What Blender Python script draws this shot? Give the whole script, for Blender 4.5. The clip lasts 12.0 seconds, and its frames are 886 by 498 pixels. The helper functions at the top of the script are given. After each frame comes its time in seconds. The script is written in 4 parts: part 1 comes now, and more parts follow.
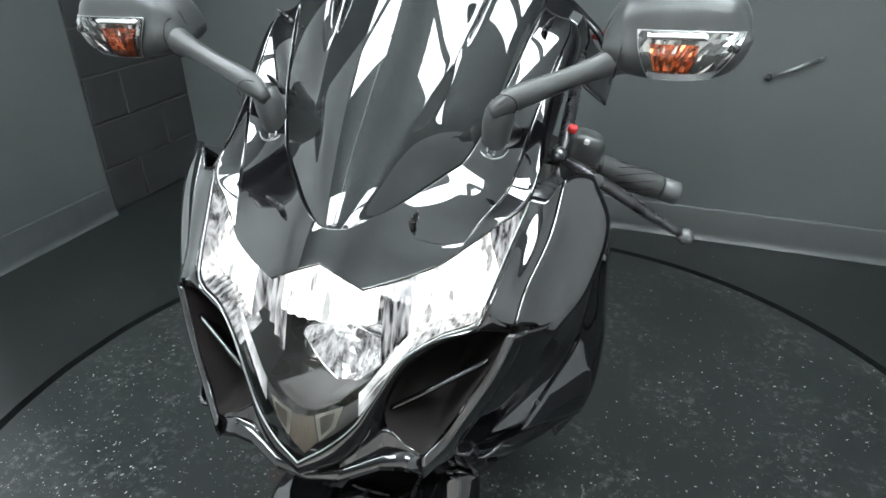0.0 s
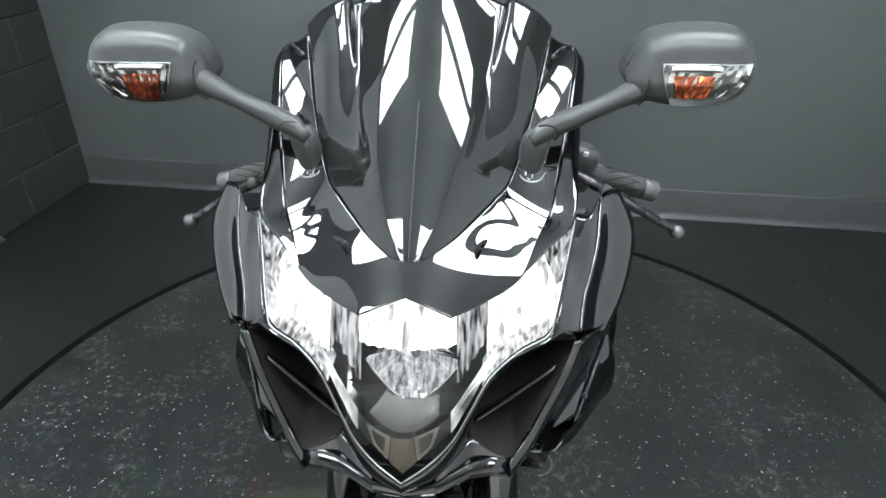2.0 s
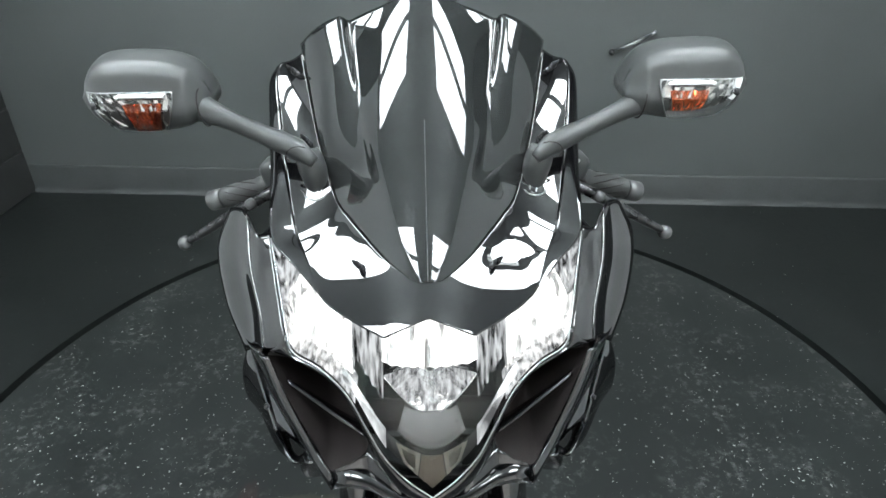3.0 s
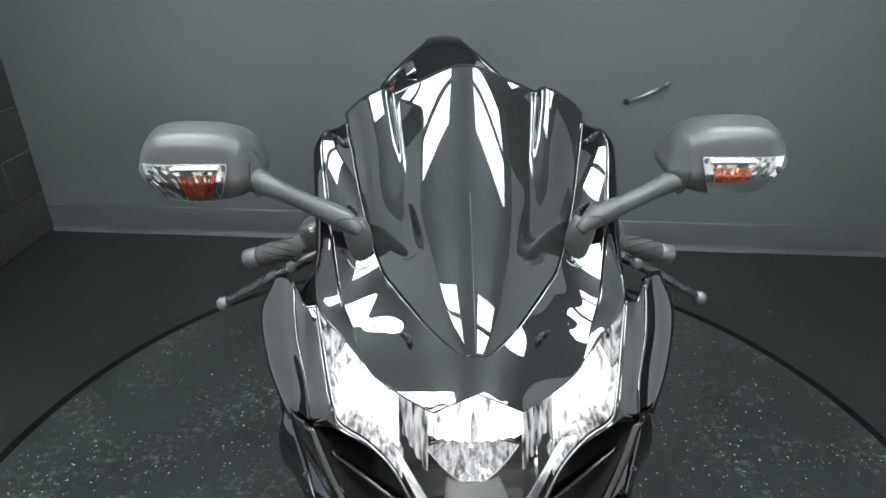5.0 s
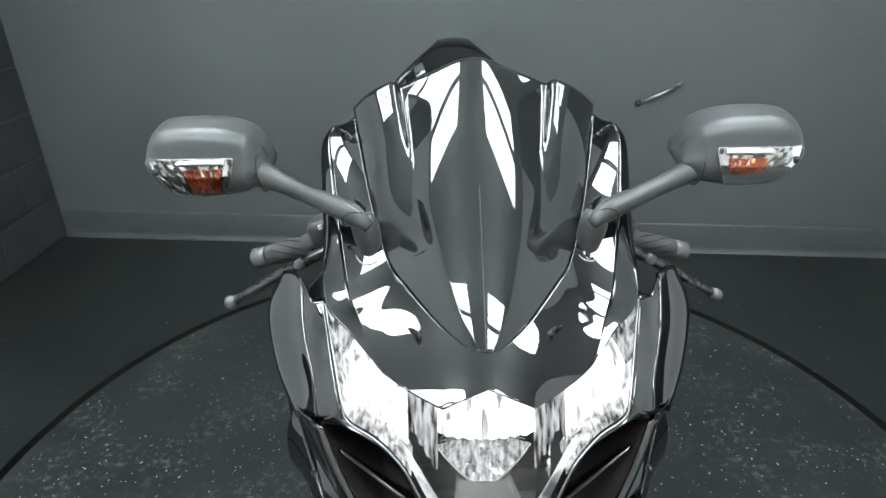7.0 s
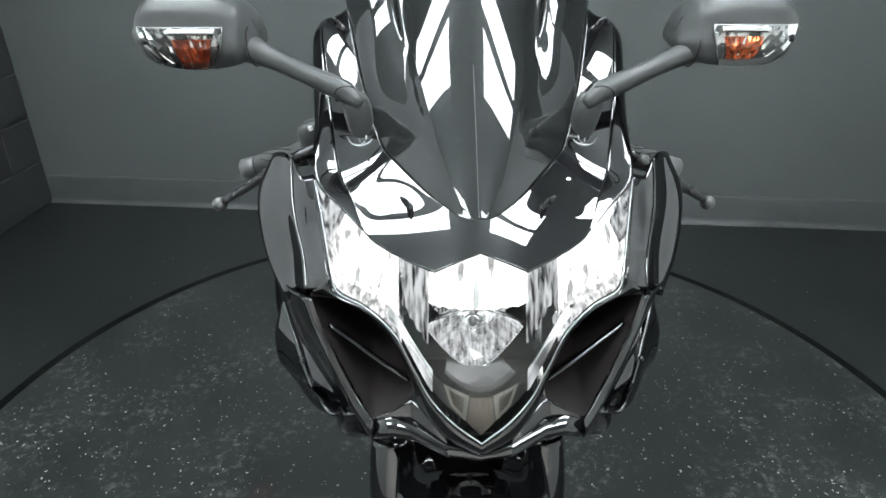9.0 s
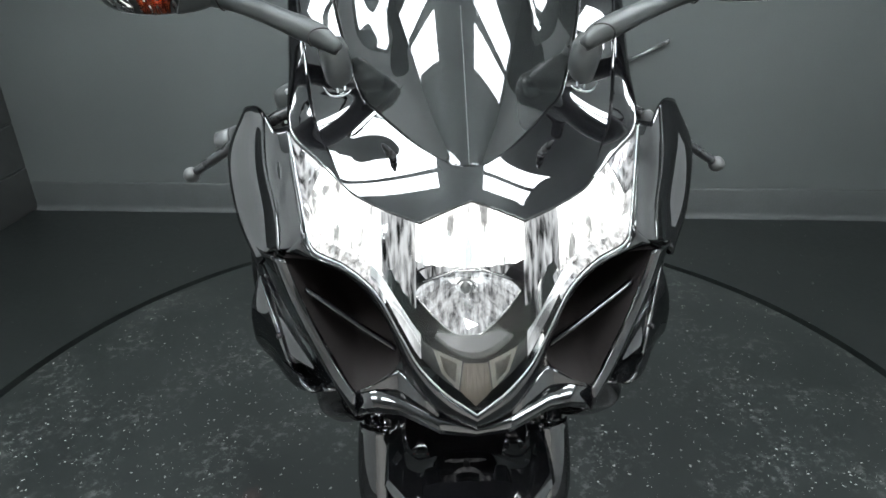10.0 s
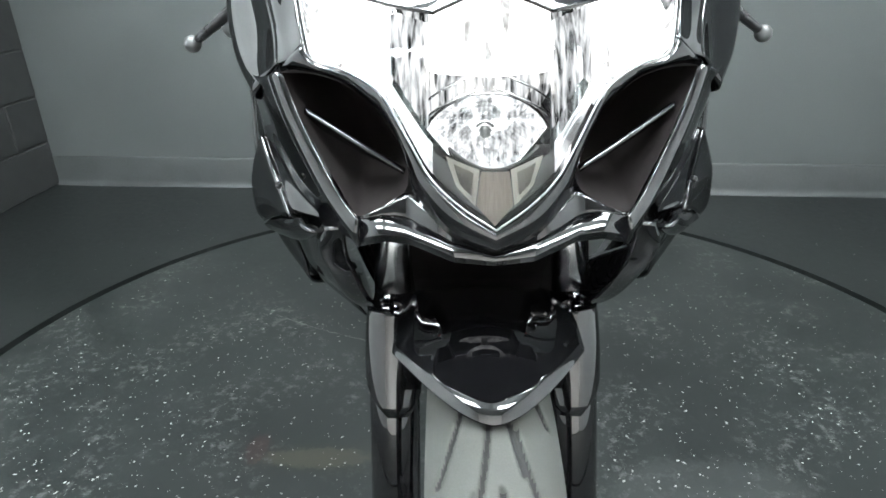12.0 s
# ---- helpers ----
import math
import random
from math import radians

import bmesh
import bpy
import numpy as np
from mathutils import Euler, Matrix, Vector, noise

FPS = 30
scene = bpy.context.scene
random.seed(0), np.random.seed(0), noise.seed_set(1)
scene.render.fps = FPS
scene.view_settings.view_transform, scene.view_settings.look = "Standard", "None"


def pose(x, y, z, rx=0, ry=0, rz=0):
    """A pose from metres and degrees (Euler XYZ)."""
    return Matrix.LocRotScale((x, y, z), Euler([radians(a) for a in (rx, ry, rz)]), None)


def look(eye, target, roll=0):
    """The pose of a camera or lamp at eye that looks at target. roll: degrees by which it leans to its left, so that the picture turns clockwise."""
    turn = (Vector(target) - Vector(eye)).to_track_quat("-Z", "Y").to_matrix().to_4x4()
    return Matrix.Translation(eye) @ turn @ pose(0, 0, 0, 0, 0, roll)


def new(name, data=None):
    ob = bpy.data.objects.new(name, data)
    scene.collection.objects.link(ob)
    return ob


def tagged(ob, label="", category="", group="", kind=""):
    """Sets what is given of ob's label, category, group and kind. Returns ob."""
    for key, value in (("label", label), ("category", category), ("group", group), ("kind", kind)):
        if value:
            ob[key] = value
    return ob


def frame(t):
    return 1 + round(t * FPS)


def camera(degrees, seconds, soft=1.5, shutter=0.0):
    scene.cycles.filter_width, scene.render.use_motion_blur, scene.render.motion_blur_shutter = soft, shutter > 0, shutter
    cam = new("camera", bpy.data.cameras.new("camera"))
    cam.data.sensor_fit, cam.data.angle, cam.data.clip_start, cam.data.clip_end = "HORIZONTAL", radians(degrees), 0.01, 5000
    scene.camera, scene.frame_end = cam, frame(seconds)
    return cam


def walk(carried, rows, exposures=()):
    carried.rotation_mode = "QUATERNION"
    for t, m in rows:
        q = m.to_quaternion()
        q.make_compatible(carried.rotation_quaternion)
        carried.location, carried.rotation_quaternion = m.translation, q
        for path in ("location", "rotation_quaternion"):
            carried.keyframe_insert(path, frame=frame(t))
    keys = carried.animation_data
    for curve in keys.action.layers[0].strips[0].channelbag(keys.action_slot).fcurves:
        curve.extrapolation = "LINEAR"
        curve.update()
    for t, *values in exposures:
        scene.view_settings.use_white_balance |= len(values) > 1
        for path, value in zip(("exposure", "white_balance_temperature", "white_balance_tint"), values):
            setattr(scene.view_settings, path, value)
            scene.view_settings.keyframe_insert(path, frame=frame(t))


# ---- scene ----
# camera and its walk
cam = camera(68.96, 12.0, soft=1.6)
ROWS = [
    (0, 0.2535, -0.5474, 1.2278, 62.054, 0.688, 15.304),
    (0.5, 0.2107, -0.5831, 1.2368, 61.515, 0.432, 11.804),
    (1, 0.1739, -0.6063, 1.2429, 60.528, 0.414, 8.751),
    (1.5, 0.1138, -0.6049, 1.2757, 60.004, 0.428, 5.798),
    (2, 0.0703, -0.6029, 1.2935, 60.385, 0.214, 3.376),
    (2.5, 0.0372, -0.6008, 1.3133, 59.794, 0.440, 0.853),
    (3, 0.0012, -0.6006, 1.3326, 59.126, 0.480, -1.804),
    (3.5, -0.0226, -0.5922, 1.3605, 61.007, 0.492, -2.871),
    (5.5, -0.0462, -0.5846, 1.3743, 62.317, 0.057, -0.694),
    (6, -0.0403, -0.5818, 1.3695, 62.627, 0.297, -0.505),
    (6.5, -0.0449, -0.5787, 1.3660, 62.779, 0.728, -0.644),
    (8.5, -0.0343, -0.6188, 1.2711, 62.681, 0.343, 0.485),
    (9, -0.0480, -0.6343, 1.2304, 62.643, -0.218, -0.989),
    (9.5, -0.0442, -0.6152, 1.1882, 63.157, -0.017, -1.506),
    (10, -0.0385, -0.6002, 1.1486, 63.765, 0.697, -1.705),
    (10.5, -0.0325, -0.5980, 1.0989, 64.478, 1.326, -1.475),
    (11, -0.0360, -0.6054, 1.0603, 64.686, 1.468, -0.919),
    (11.5, -0.0383, -0.6111, 1.0176, 64.804, 1.332, -0.302),
    (12, -0.0341, -0.6097, 0.9623, 65.184, 1.051, 0.352),
]
EXPOSURES = [(0.0, 0.02), (6.0, 0.02), (8.5, -0.06), (10.0, -0.03), (11.0, 0.06), (11.5, 0.33), (12.0, 0.75)]
walk(cam, [(t, pose(x, y, z, rx, ry, rz)) for t, x, y, z, rx, ry, rz in ROWS], EXPOSURES)

# room frame: origin at the far corner of the block wall, u along the back wall, v towards the camera
ROOM = pose(-1.868, 2.268, 0, 0, 0, -5.2)
ROOM_W, ROOM_L, ROOM_H = 4.18, 6.2, 3.4

# the room has no daylight; only the ceiling fixtures and the lit headlight give light
world = bpy.data.worlds.new("dark_room")
scene.world = world
world.use_nodes = True
world.node_tree.nodes["Background"].inputs[0].default_value = (0.6, 0.66, 0.66, 1)
world.node_tree.nodes["Background"].inputs[1].default_value = 0.02
LIGHT_STRENGTH = 32.5
# hanging fixtures: two columns and two pairs of rows, turned with the room
FIXTURES = [pose(0, 0, 0, 0, 0, -5.2) @ Vector((x, y, 0)) for y in (-1.085, -.767, .335, .667) for x in (-.9625, .7825)]
HANG = 2.72

# the lit high beams throw their light forward on the wall that the motorcycle faces
for x in (-.09, .09):
    beam = bpy.data.lights.new("high_beam", "SPOT")
    beam.energy, beam.spot_size, beam.spot_blend, beam.shadow_soft_size, beam.color = 600.0, radians(75), 0.7, 0.03, (1.0, 0.97, 0.92)
    new("high_beam", beam).matrix_world = look((x, -.105, .892), (x * 6, -4.0, .95))


# ---- materials ----
def material(name):
    m = bpy.data.materials.new(name)
    m.use_nodes = True
    return m, m.node_tree.nodes, m.node_tree.links, m.node_tree.nodes["Principled BSDF"]


def noise_node(nodes, links, scale, detail=4.0, rough=0.6, coord="Object"):
    tc = nodes.new("ShaderNodeTexCoord")
    n = nodes.new("ShaderNodeTexNoise")
    n.inputs["Scale"].default_value = scale
    n.inputs["Detail"].default_value = detail
    n.inputs["Roughness"].default_value = rough
    links.new(tc.outputs[coord], n.inputs["Vector"])
    return n


def ramp(nodes, links, src, stops):
    r = nodes.new("ShaderNodeValToRGB")
    els = r.color_ramp.elements
    els[0].position, els[0].color = stops[0][0], (*stops[0][1], 1)
    els[1].position, els[1].color = stops[-1][0], (*stops[-1][1], 1)
    for pos, col in stops[1:-1]:
        e = els.new(pos)
        e.color = (*col, 1)
    links.new(src, r.inputs[0])
    return r


def bump(nodes, links, src, bsdf, strength, distance):
    b = nodes.new("ShaderNodeBump")
    b.inputs["Strength"].default_value = strength
    b.inputs["Distance"].default_value = distance
    links.new(src, b.inputs["Height"])
    links.new(b.outputs[0], bsdf.inputs["Normal"])
    return b


def mottled(name, dark, light, rough=(0.4, 0.6), scale=20.0, fine=300.0, bumps=0.2, dist=0.001, metal=0.0, coat=0.0, coord="Object"):
    """A surface whose colour and roughness vary at a broad and a fine scale."""
    m, nodes, links, b = material(name)
    broad = noise_node(nodes, links, scale, 5, 0.6, coord)
    small = noise_node(nodes, links, fine, 3, 0.6, coord)
    mix = nodes.new("ShaderNodeMath")
    mix.operation = "MULTIPLY_ADD"
    mix.inputs[1].default_value = 0.35
    links.new(small.outputs["Fac"], mix.inputs[0])
    sc = nodes.new("ShaderNodeMath")
    sc.operation = "MULTIPLY"
    sc.inputs[1].default_value = 0.65
    links.new(broad.outputs["Fac"], sc.inputs[0])
    links.new(sc.outputs[0], mix.inputs[2])
    col = ramp(nodes, links, mix.outputs[0], [(0.3, dark), (0.7, light)])
    links.new(col.outputs[0], b.inputs["Base Color"])
    rg = nodes.new("ShaderNodeMapRange")
    rg.inputs["From Min"].default_value, rg.inputs["From Max"].default_value = 0.3, 0.7
    rg.inputs["To Min"].default_value, rg.inputs["To Max"].default_value = rough
    links.new(broad.outputs["Fac"], rg.inputs["Value"])
    links.new(rg.outputs[0], b.inputs["Roughness"])
    b.inputs["Metallic"].default_value = metal
    b.inputs["Coat Weight"].default_value = coat
    b.inputs["Coat Roughness"].default_value = 0.02
    if bumps:
        bump(nodes, links, small.outputs["Fac"], b, bumps, dist)
    return m


def thin_glass(name, tint, ior=1.5, rough=0.0, film=0.0):
    """A thin clear or tinted sheet: what is behind shows through, gloss on top; film: a thin, patchy, pale diffuse
    veil.
    """
    m, nodes, links, b = material(name)
    nodes.remove(b)
    out = nodes["Material Output"]
    tr = nodes.new("ShaderNodeBsdfTransparent")
    tr.inputs[0].default_value = (*tint, 1)
    gl = nodes.new("ShaderNodeBsdfGlossy")
    gl.inputs["Roughness"].default_value = rough
    fr = nodes.new("ShaderNodeFresnel")
    fr.inputs["IOR"].default_value = ior
    mix = nodes.new("ShaderNodeMixShader")
    links.new(fr.outputs[0], mix.inputs[0])
    links.new(tr.outputs[0], mix.inputs[1])
    links.new(gl.outputs[0], mix.inputs[2])
    if film:
        pale_film = nodes.new("ShaderNodeBsdfDiffuse")
        pale_film.inputs[0].default_value = (0.62, 0.68, 0.68, 1)
        veil = nodes.new("ShaderNodeMixShader")
        patchy = nodes.new("ShaderNodeMapRange")
        patchy.inputs["From Min"].default_value, patchy.inputs["From Max"].default_value = 0.3, 0.7
        patchy.inputs["To Min"].default_value, patchy.inputs["To Max"].default_value = film * .8, film * 1.2
        links.new(noise_node(nodes, links, 14, 4, .6).outputs["Fac"], patchy.inputs["Value"])
        links.new(patchy.outputs[0], veil.inputs[0])
        links.new(tr.outputs[0], veil.inputs[1])
        links.new(pale_film.outputs[0], veil.inputs[2])
        links.new(veil.outputs[0], mix.inputs[1])
    links.new(mix.outputs[0], out.inputs[0])
    return m


def glowing(name, colour, strength):
    m, nodes, links, b = material(name)
    b.inputs["Base Color"].default_value = (*colour, 1)
    b.inputs["Emission Color"].default_value = (*colour, 1)
    b.inputs["Emission Strength"].default_value = strength
    return m


def gloss_black(name):
    m, nodes, links, b = material(name)
    b.inputs["Base Color"].default_value = (0.0035, 0.0035, 0.004, 1)
    b.inputs["IOR"].default_value = 1.68
    n = noise_node(nodes, links, 35, 4, 0.6)
    r = nodes.new("ShaderNodeMapRange")
    r.inputs["From Min"].default_value, r.inputs["From Max"].default_value = 0.35, 0.75
    r.inputs["To Min"].default_value, r.inputs["To Max"].default_value = 0.0, 0.012
    links.new(n.outputs["Fac"], r.inputs["Value"])
    links.new(r.outputs[0], b.inputs["Roughness"])
    return m


# an old yellowish stain, a reddish patch and a pale patch on the turntable: x, y, half sizes, colour, strength
FLOOR_PATCHES = [(-0.32, 0.435, 0.13, 0.032, (0.06, 0.057, 0.04), 0.5), (-0.457, 0.463, 0.025, 0.05, (0.045, 0.018, 0.017), 0.35), (0.46, 0.33, 0.2, 0.1, (0.042, 0.046, 0.045), 0.6)]
PAINT = gloss_black("gloss_black_paint")
SCREEN = thin_glass("smoked_acrylic", (0.05, 0.053, 0.055), 1.6, 0.0, 0.016)
LENS = thin_glass("clear_lens", (0.97, 0.98, 0.98), 1.5)
MATTE = mottled("matte_black_plastic", (0.012, 0.012, 0.013), (0.022, 0.022, 0.023), (0.4, 0.55), 30, 900, 0.15, 0.0004)
GREY_PLASTIC = mottled("mirror_plastic", (0.026, 0.028, 0.028), (0.046, 0.049, 0.049), (0.36, 0.48), 25, 900, 0.12, 0.0004)
VOID = mottled("inlet_black", (0.0105, 0.0085, 0.0085), (0.0165, 0.0135, 0.0133), (0.8, 0.95), 30, 400, 0.1, 0.0005)
VOID.node_tree.nodes["Principled BSDF"].inputs["Specular IOR Level"].default_value = 0.15
RUBBER = mottled("grip_rubber", (0.02, 0.021, 0.021), (0.04, 0.042, 0.042), (0.55, 0.75), 60, 1200, 0.3, 0.0005)
TYRE = mottled("dusty_tyre_rubber", (0.036, 0.038, 0.034), (0.062, 0.064, 0.058), (0.7, 0.9), 25, 700, 0.4, 0.0006)
GROOVE = mottled("tyre_groove", (0.008, 0.008, 0.008), (0.02, 0.02, 0.02), (0.7, 0.9), 25, 700, 0.3, 0.0005)
CHROME = mottled("chrome_reflector", (0.78, 0.79, 0.8), (0.9, 0.9, 0.9), (0.03, 0.08), 30, 200, 0.0, 0.001, 1.0)
POLISHED = mottled("polished_fork_tube", (0.66, 0.66, 0.67), (0.76, 0.76, 0.77), (0.14, 0.22), 40, 500, 0.04, 0.0003, 1.0)
STEEL = mottled("dull_steel", (0.25, 0.26, 0.26), (0.42, 0.43, 0.43), (0.25, 0.4), 40, 500, 0.1, 0.0004, 1.0)
DARK_METAL = mottled("black_anodised", (0.03, 0.03, 0.032), (0.05, 0.05, 0.052), (0.22, 0.35), 40, 700, 0.08, 0.0003, 0.6)
BAR_END = mottled("grey_anodised", (0.07, 0.072, 0.073), (0.10, 0.102, 0.103), (0.35, 0.5), 40, 700, 0.08, 0.0003, 0.4)
SIGNAL_CHROME = mottled("signal_chrome", (0.42, 0.42, 0.42), (0.6, 0.59, 0.58), (0.05, 0.12), 90, 300, 0.0, 0.001, 1.0)
AMBER = mottled("amber_reflector", (0.2, 0.03, 0.008), (0.7, 0.16, 0.05), (0.06, 0.15), 130, 500, 0.2, 0.0005, 0.8)
TRIM_GREY = mottled("lamp_trim", (0.3, 0.28, 0.24), (0.42, 0.4, 0.35), (0.3, 0.45), 30, 600, 0.1, 0.0004)
DARK_TRIM = mottled("smoked_lamp_trim", (0.075, 0.078, 0.078), (0.12, 0.122, 0.12), (0.12, 0.25), 30, 600, 0.05, 0.0004)
PLATE = mottled("brown_lamp_plate", (0.16, 0.13, 0.10), (0.22, 0.185, 0.15), (0.3, 0.45), 30, 600, 0.1, 0.0004)
RIB = mottled("lamp_trim_rib", (0.26, 0.25, 0.225), (0.36, 0.345, 0.31), (0.25, 0.4), 30, 600, 0.1, 0.0004)
RED = mottled("red_plastic", (0.5, 0.02, 0.02), (0.65, 0.04, 0.04), (0.3, 0.45), 40, 600, 0.1, 0.0003)
DEEP_RED = mottled("dark_red_lens", (0.10, 0.008, 0.008), (0.16, 0.012, 0.012), (0.2, 0.35), 40, 600, 0.1, 0.0003)
WALL = mottled("charcoal_wall_paint", (0.055, 0.0615, 0.0615), (0.070, 0.0775, 0.0775), (0.42, 0.6), 1.6, 160, 0.12, 0.0006, coord="Object")
BLOCK = mottled("black_block_paint", (0.014, 0.015, 0.015), (0.024, 0.026, 0.026), (0.5, 0.7), 9, 220, 0.5, 0.0018)
JOINT = mottled("painted_mortar", (0.03, 0.032, 0.032), (0.05, 0.052, 0.052), (0.6, 0.8), 12, 220, 0.5, 0.0018)
BASE = mottled("base_board_paint", (0.026, 0.0295, 0.0295), (0.046, 0.0515, 0.0515), (0.35, 0.6), 7, 160, 0.35, 0.0012)
CEIL = mottled("grey_ceiling_paint", (0.21, 0.225, 0.225), (0.25, 0.265, 0.265), (0.6, 0.8), 4, 90, 0.2, 0.001)


def scuffed_floor(name, spots, low=(0.011, 0.0132, 0.0128), high=(0.0175, 0.0205, 0.020), wear=1.0):
    """Dark epoxy with a worn sheen, pale scuff patches, a stain and tinted patches; spots: (x, y, rx, ry, colour,
    strength).
    """
    m, nodes, links, b = material(name)
    broad = noise_node(nodes, links, 1.7, 5, 0.6)
    fine = noise_node(nodes, links, 140, 3, 0.7)
    grain = noise_node(nodes, links, 38, 5, 0.75)
    base = ramp(nodes, links, broad.outputs["Fac"], [(0.3, low), (0.7, high)])
    col = base.outputs[0]
    # scuffs: broken marks inside loose patches
    zone = noise_node(nodes, links, 4.3, 3, 0.5)
    zone_r = ramp(nodes, links, zone.outputs["Fac"], [(0.46, (0, 0, 0)), (0.6, (1, 1, 1))])
    mark = ramp(nodes, links, grain.outputs["Fac"], [(0.51, (0, 0, 0)), (0.66, (1, 1, 1))])
    both = nodes.new("ShaderNodeMath")
    both.operation = "MULTIPLY"
    links.new(zone_r.outputs[0], both.inputs[0])
    links.new(mark.outputs[0], both.inputs[1])
    amount = nodes.new("ShaderNodeMath")
    amount.operation = "MULTIPLY"
    amount.inputs[1].default_value = wear
    links.new(both.outputs[0], amount.inputs[0])
    mix = nodes.new("ShaderNodeMix")
    mix.data_type = "RGBA"
    links.new(amount.outputs[0], mix.inputs["Factor"])
    links.new(col, mix.inputs["A"])
    mix.inputs["B"].default_value = (0.095, 0.1, 0.095, 1)
    col = mix.outputs["Result"]
    geo = nodes.new("ShaderNodeNewGeometry")
    for x, y, rx, ry, colour, strength in spots:
        mp = nodes.new("ShaderNodeMapping")
        mp.inputs["Location"].default_value = (-x / rx, -y / ry, 0)
        mp.inputs["Scale"].default_value = (1 / rx, 1 / ry, 0)
        links.new(geo.outputs["Position"], mp.inputs[0])
        ln = nodes.new("ShaderNodeVectorMath")
        ln.operation = "LENGTH"
        links.new(mp.outputs[0], ln.inputs[0])
        wob = nodes.new("ShaderNodeMath")
        wob.operation = "MULTIPLY_ADD"
        wob.inputs[1].default_value = 1.3
        links.new(grain.outputs["Fac"], wob.inputs[0])
        links.new(ln.outputs["Value"], wob.inputs[2])
        edge = ramp(nodes, links, wob.outputs[0], [(0.0, (strength,) * 3), (1.0, (0, 0, 0))])
        edge.color_ramp.elements[0].position, edge.color_ramp.elements[1].position = 0.85, 1.0
        scale = nodes.new("ShaderNodeMath")
        scale.operation = "MULTIPLY"
        scale.inputs[1].default_value = 0.6
        links.new(wob.outputs[0], scale.inputs[0])
        links.new(scale.outputs[0], edge.inputs[0])
        mx = nodes.new("ShaderNodeMix")
        mx.data_type = "RGBA"
        links.new(edge.outputs[0], mx.inputs["Factor"])
        links.new(col, mx.inputs["A"])
        mx.inputs["B"].default_value = (*colour, 1)
        col = mx.outputs["Result"]
    links.new(col, b.inputs["Base Color"])
    rg = nodes.new("ShaderNodeMapRange")
    rg.inputs["From Min"].default_value, rg.inputs["From Max"].default_value = 0.3, 0.7
    rg.inputs["To Min"].default_value, rg.inputs["To Max"].default_value = 0.28, 0.38
    links.new(grain.outputs["Fac"], rg.inputs["Value"])
    links.new(rg.outputs[0], b.inputs["Roughness"])
    bump(nodes, links, fine.outputs["Fac"], b, 0.05, 0.0004)
    return m


FLOOR = scuffed_floor("epoxy_deck", FLOOR_PATCHES)
OUTER = scuffed_floor("epoxy_floor", [], (0.0085, 0.0102, 0.0100), (0.0125, 0.0148, 0.0145), .12)
FLECK = mottled("pale_fleck", (0.13, 0.133, 0.127), (0.5, 0.5, 0.47), (0.5, 0.7), 200, 900, 0.0)
SCRAPE = mottled("scraped_paint", (0.09, 0.095, 0.09), (0.2, 0.2, 0.19), (0.5, 0.7), 60, 400, 0.0)
LIGHT_WALL = mottled("pale_wall_paint", (0.78, 0.8, 0.8), (0.84, 0.86, 0.86), (0.5, 0.7), 3, 120, 0.1, 0.0006)
FRONT_WALL = mottled("grey_wall_paint", (0.70, 0.71, 0.71), (0.78, 0.79, 0.79), (0.5, 0.7), 1.2, 120, 0.1, 0.0006)
WHITE_METAL = mottled("white_enamel", (0.75, 0.76, 0.76), (0.82, 0.83, 0.83), (0.35, 0.5), 20, 300, 0.05, 0.0004)
TUBE = glowing("fluorescent_tube", (0.93, 1.0, 1.03), LIGHT_STRENGTH)


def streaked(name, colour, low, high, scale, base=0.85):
    """A lamp reflector whose own glow, in upright streaks, stands for the bulb's light."""
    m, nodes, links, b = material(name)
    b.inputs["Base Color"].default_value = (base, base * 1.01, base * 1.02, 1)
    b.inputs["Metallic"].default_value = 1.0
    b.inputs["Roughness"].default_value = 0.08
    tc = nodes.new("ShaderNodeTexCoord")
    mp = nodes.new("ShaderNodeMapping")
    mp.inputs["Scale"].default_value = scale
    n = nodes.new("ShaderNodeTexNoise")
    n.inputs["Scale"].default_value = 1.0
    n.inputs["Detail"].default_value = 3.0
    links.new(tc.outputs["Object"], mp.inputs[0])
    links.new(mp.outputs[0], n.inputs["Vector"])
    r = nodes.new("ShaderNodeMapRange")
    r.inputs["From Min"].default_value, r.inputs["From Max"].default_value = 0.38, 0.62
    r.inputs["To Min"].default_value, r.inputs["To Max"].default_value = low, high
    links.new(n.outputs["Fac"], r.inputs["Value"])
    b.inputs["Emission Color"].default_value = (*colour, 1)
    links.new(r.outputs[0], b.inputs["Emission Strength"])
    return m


# graded self-glow stands in for bulb light thrown back by the reflectors
BEAM_GLOW = streaked("glowing_beam_reflector", (1.0, 0.98, 0.95), 0.3, 4.2, (105, 40, 15), 0.6)
DIM_GLOW = streaked("dim_glow_reflector", (0.96, 0.98, 1.0), 0.0, 0.7, (210, 60, 14), 0.16)
WALL_GLOW = streaked("glowing_lamp_wall", (0.95, 0.98, 1.0), 0.12, 1.0, (45, 30, 14), 0.5)
BOWL_GLOW = streaked("glowing_bowl_reflector", (0.96, 0.98, 1.0), 0.0, 0.5, (240, 60, 12), 0.8)


# ---- mesh helpers ----
def smooth_step(a, b, v):
    q = min(1.0, max(0.0, (v - a) / (b - a)))
    return q * q * (3 - 2 * q)


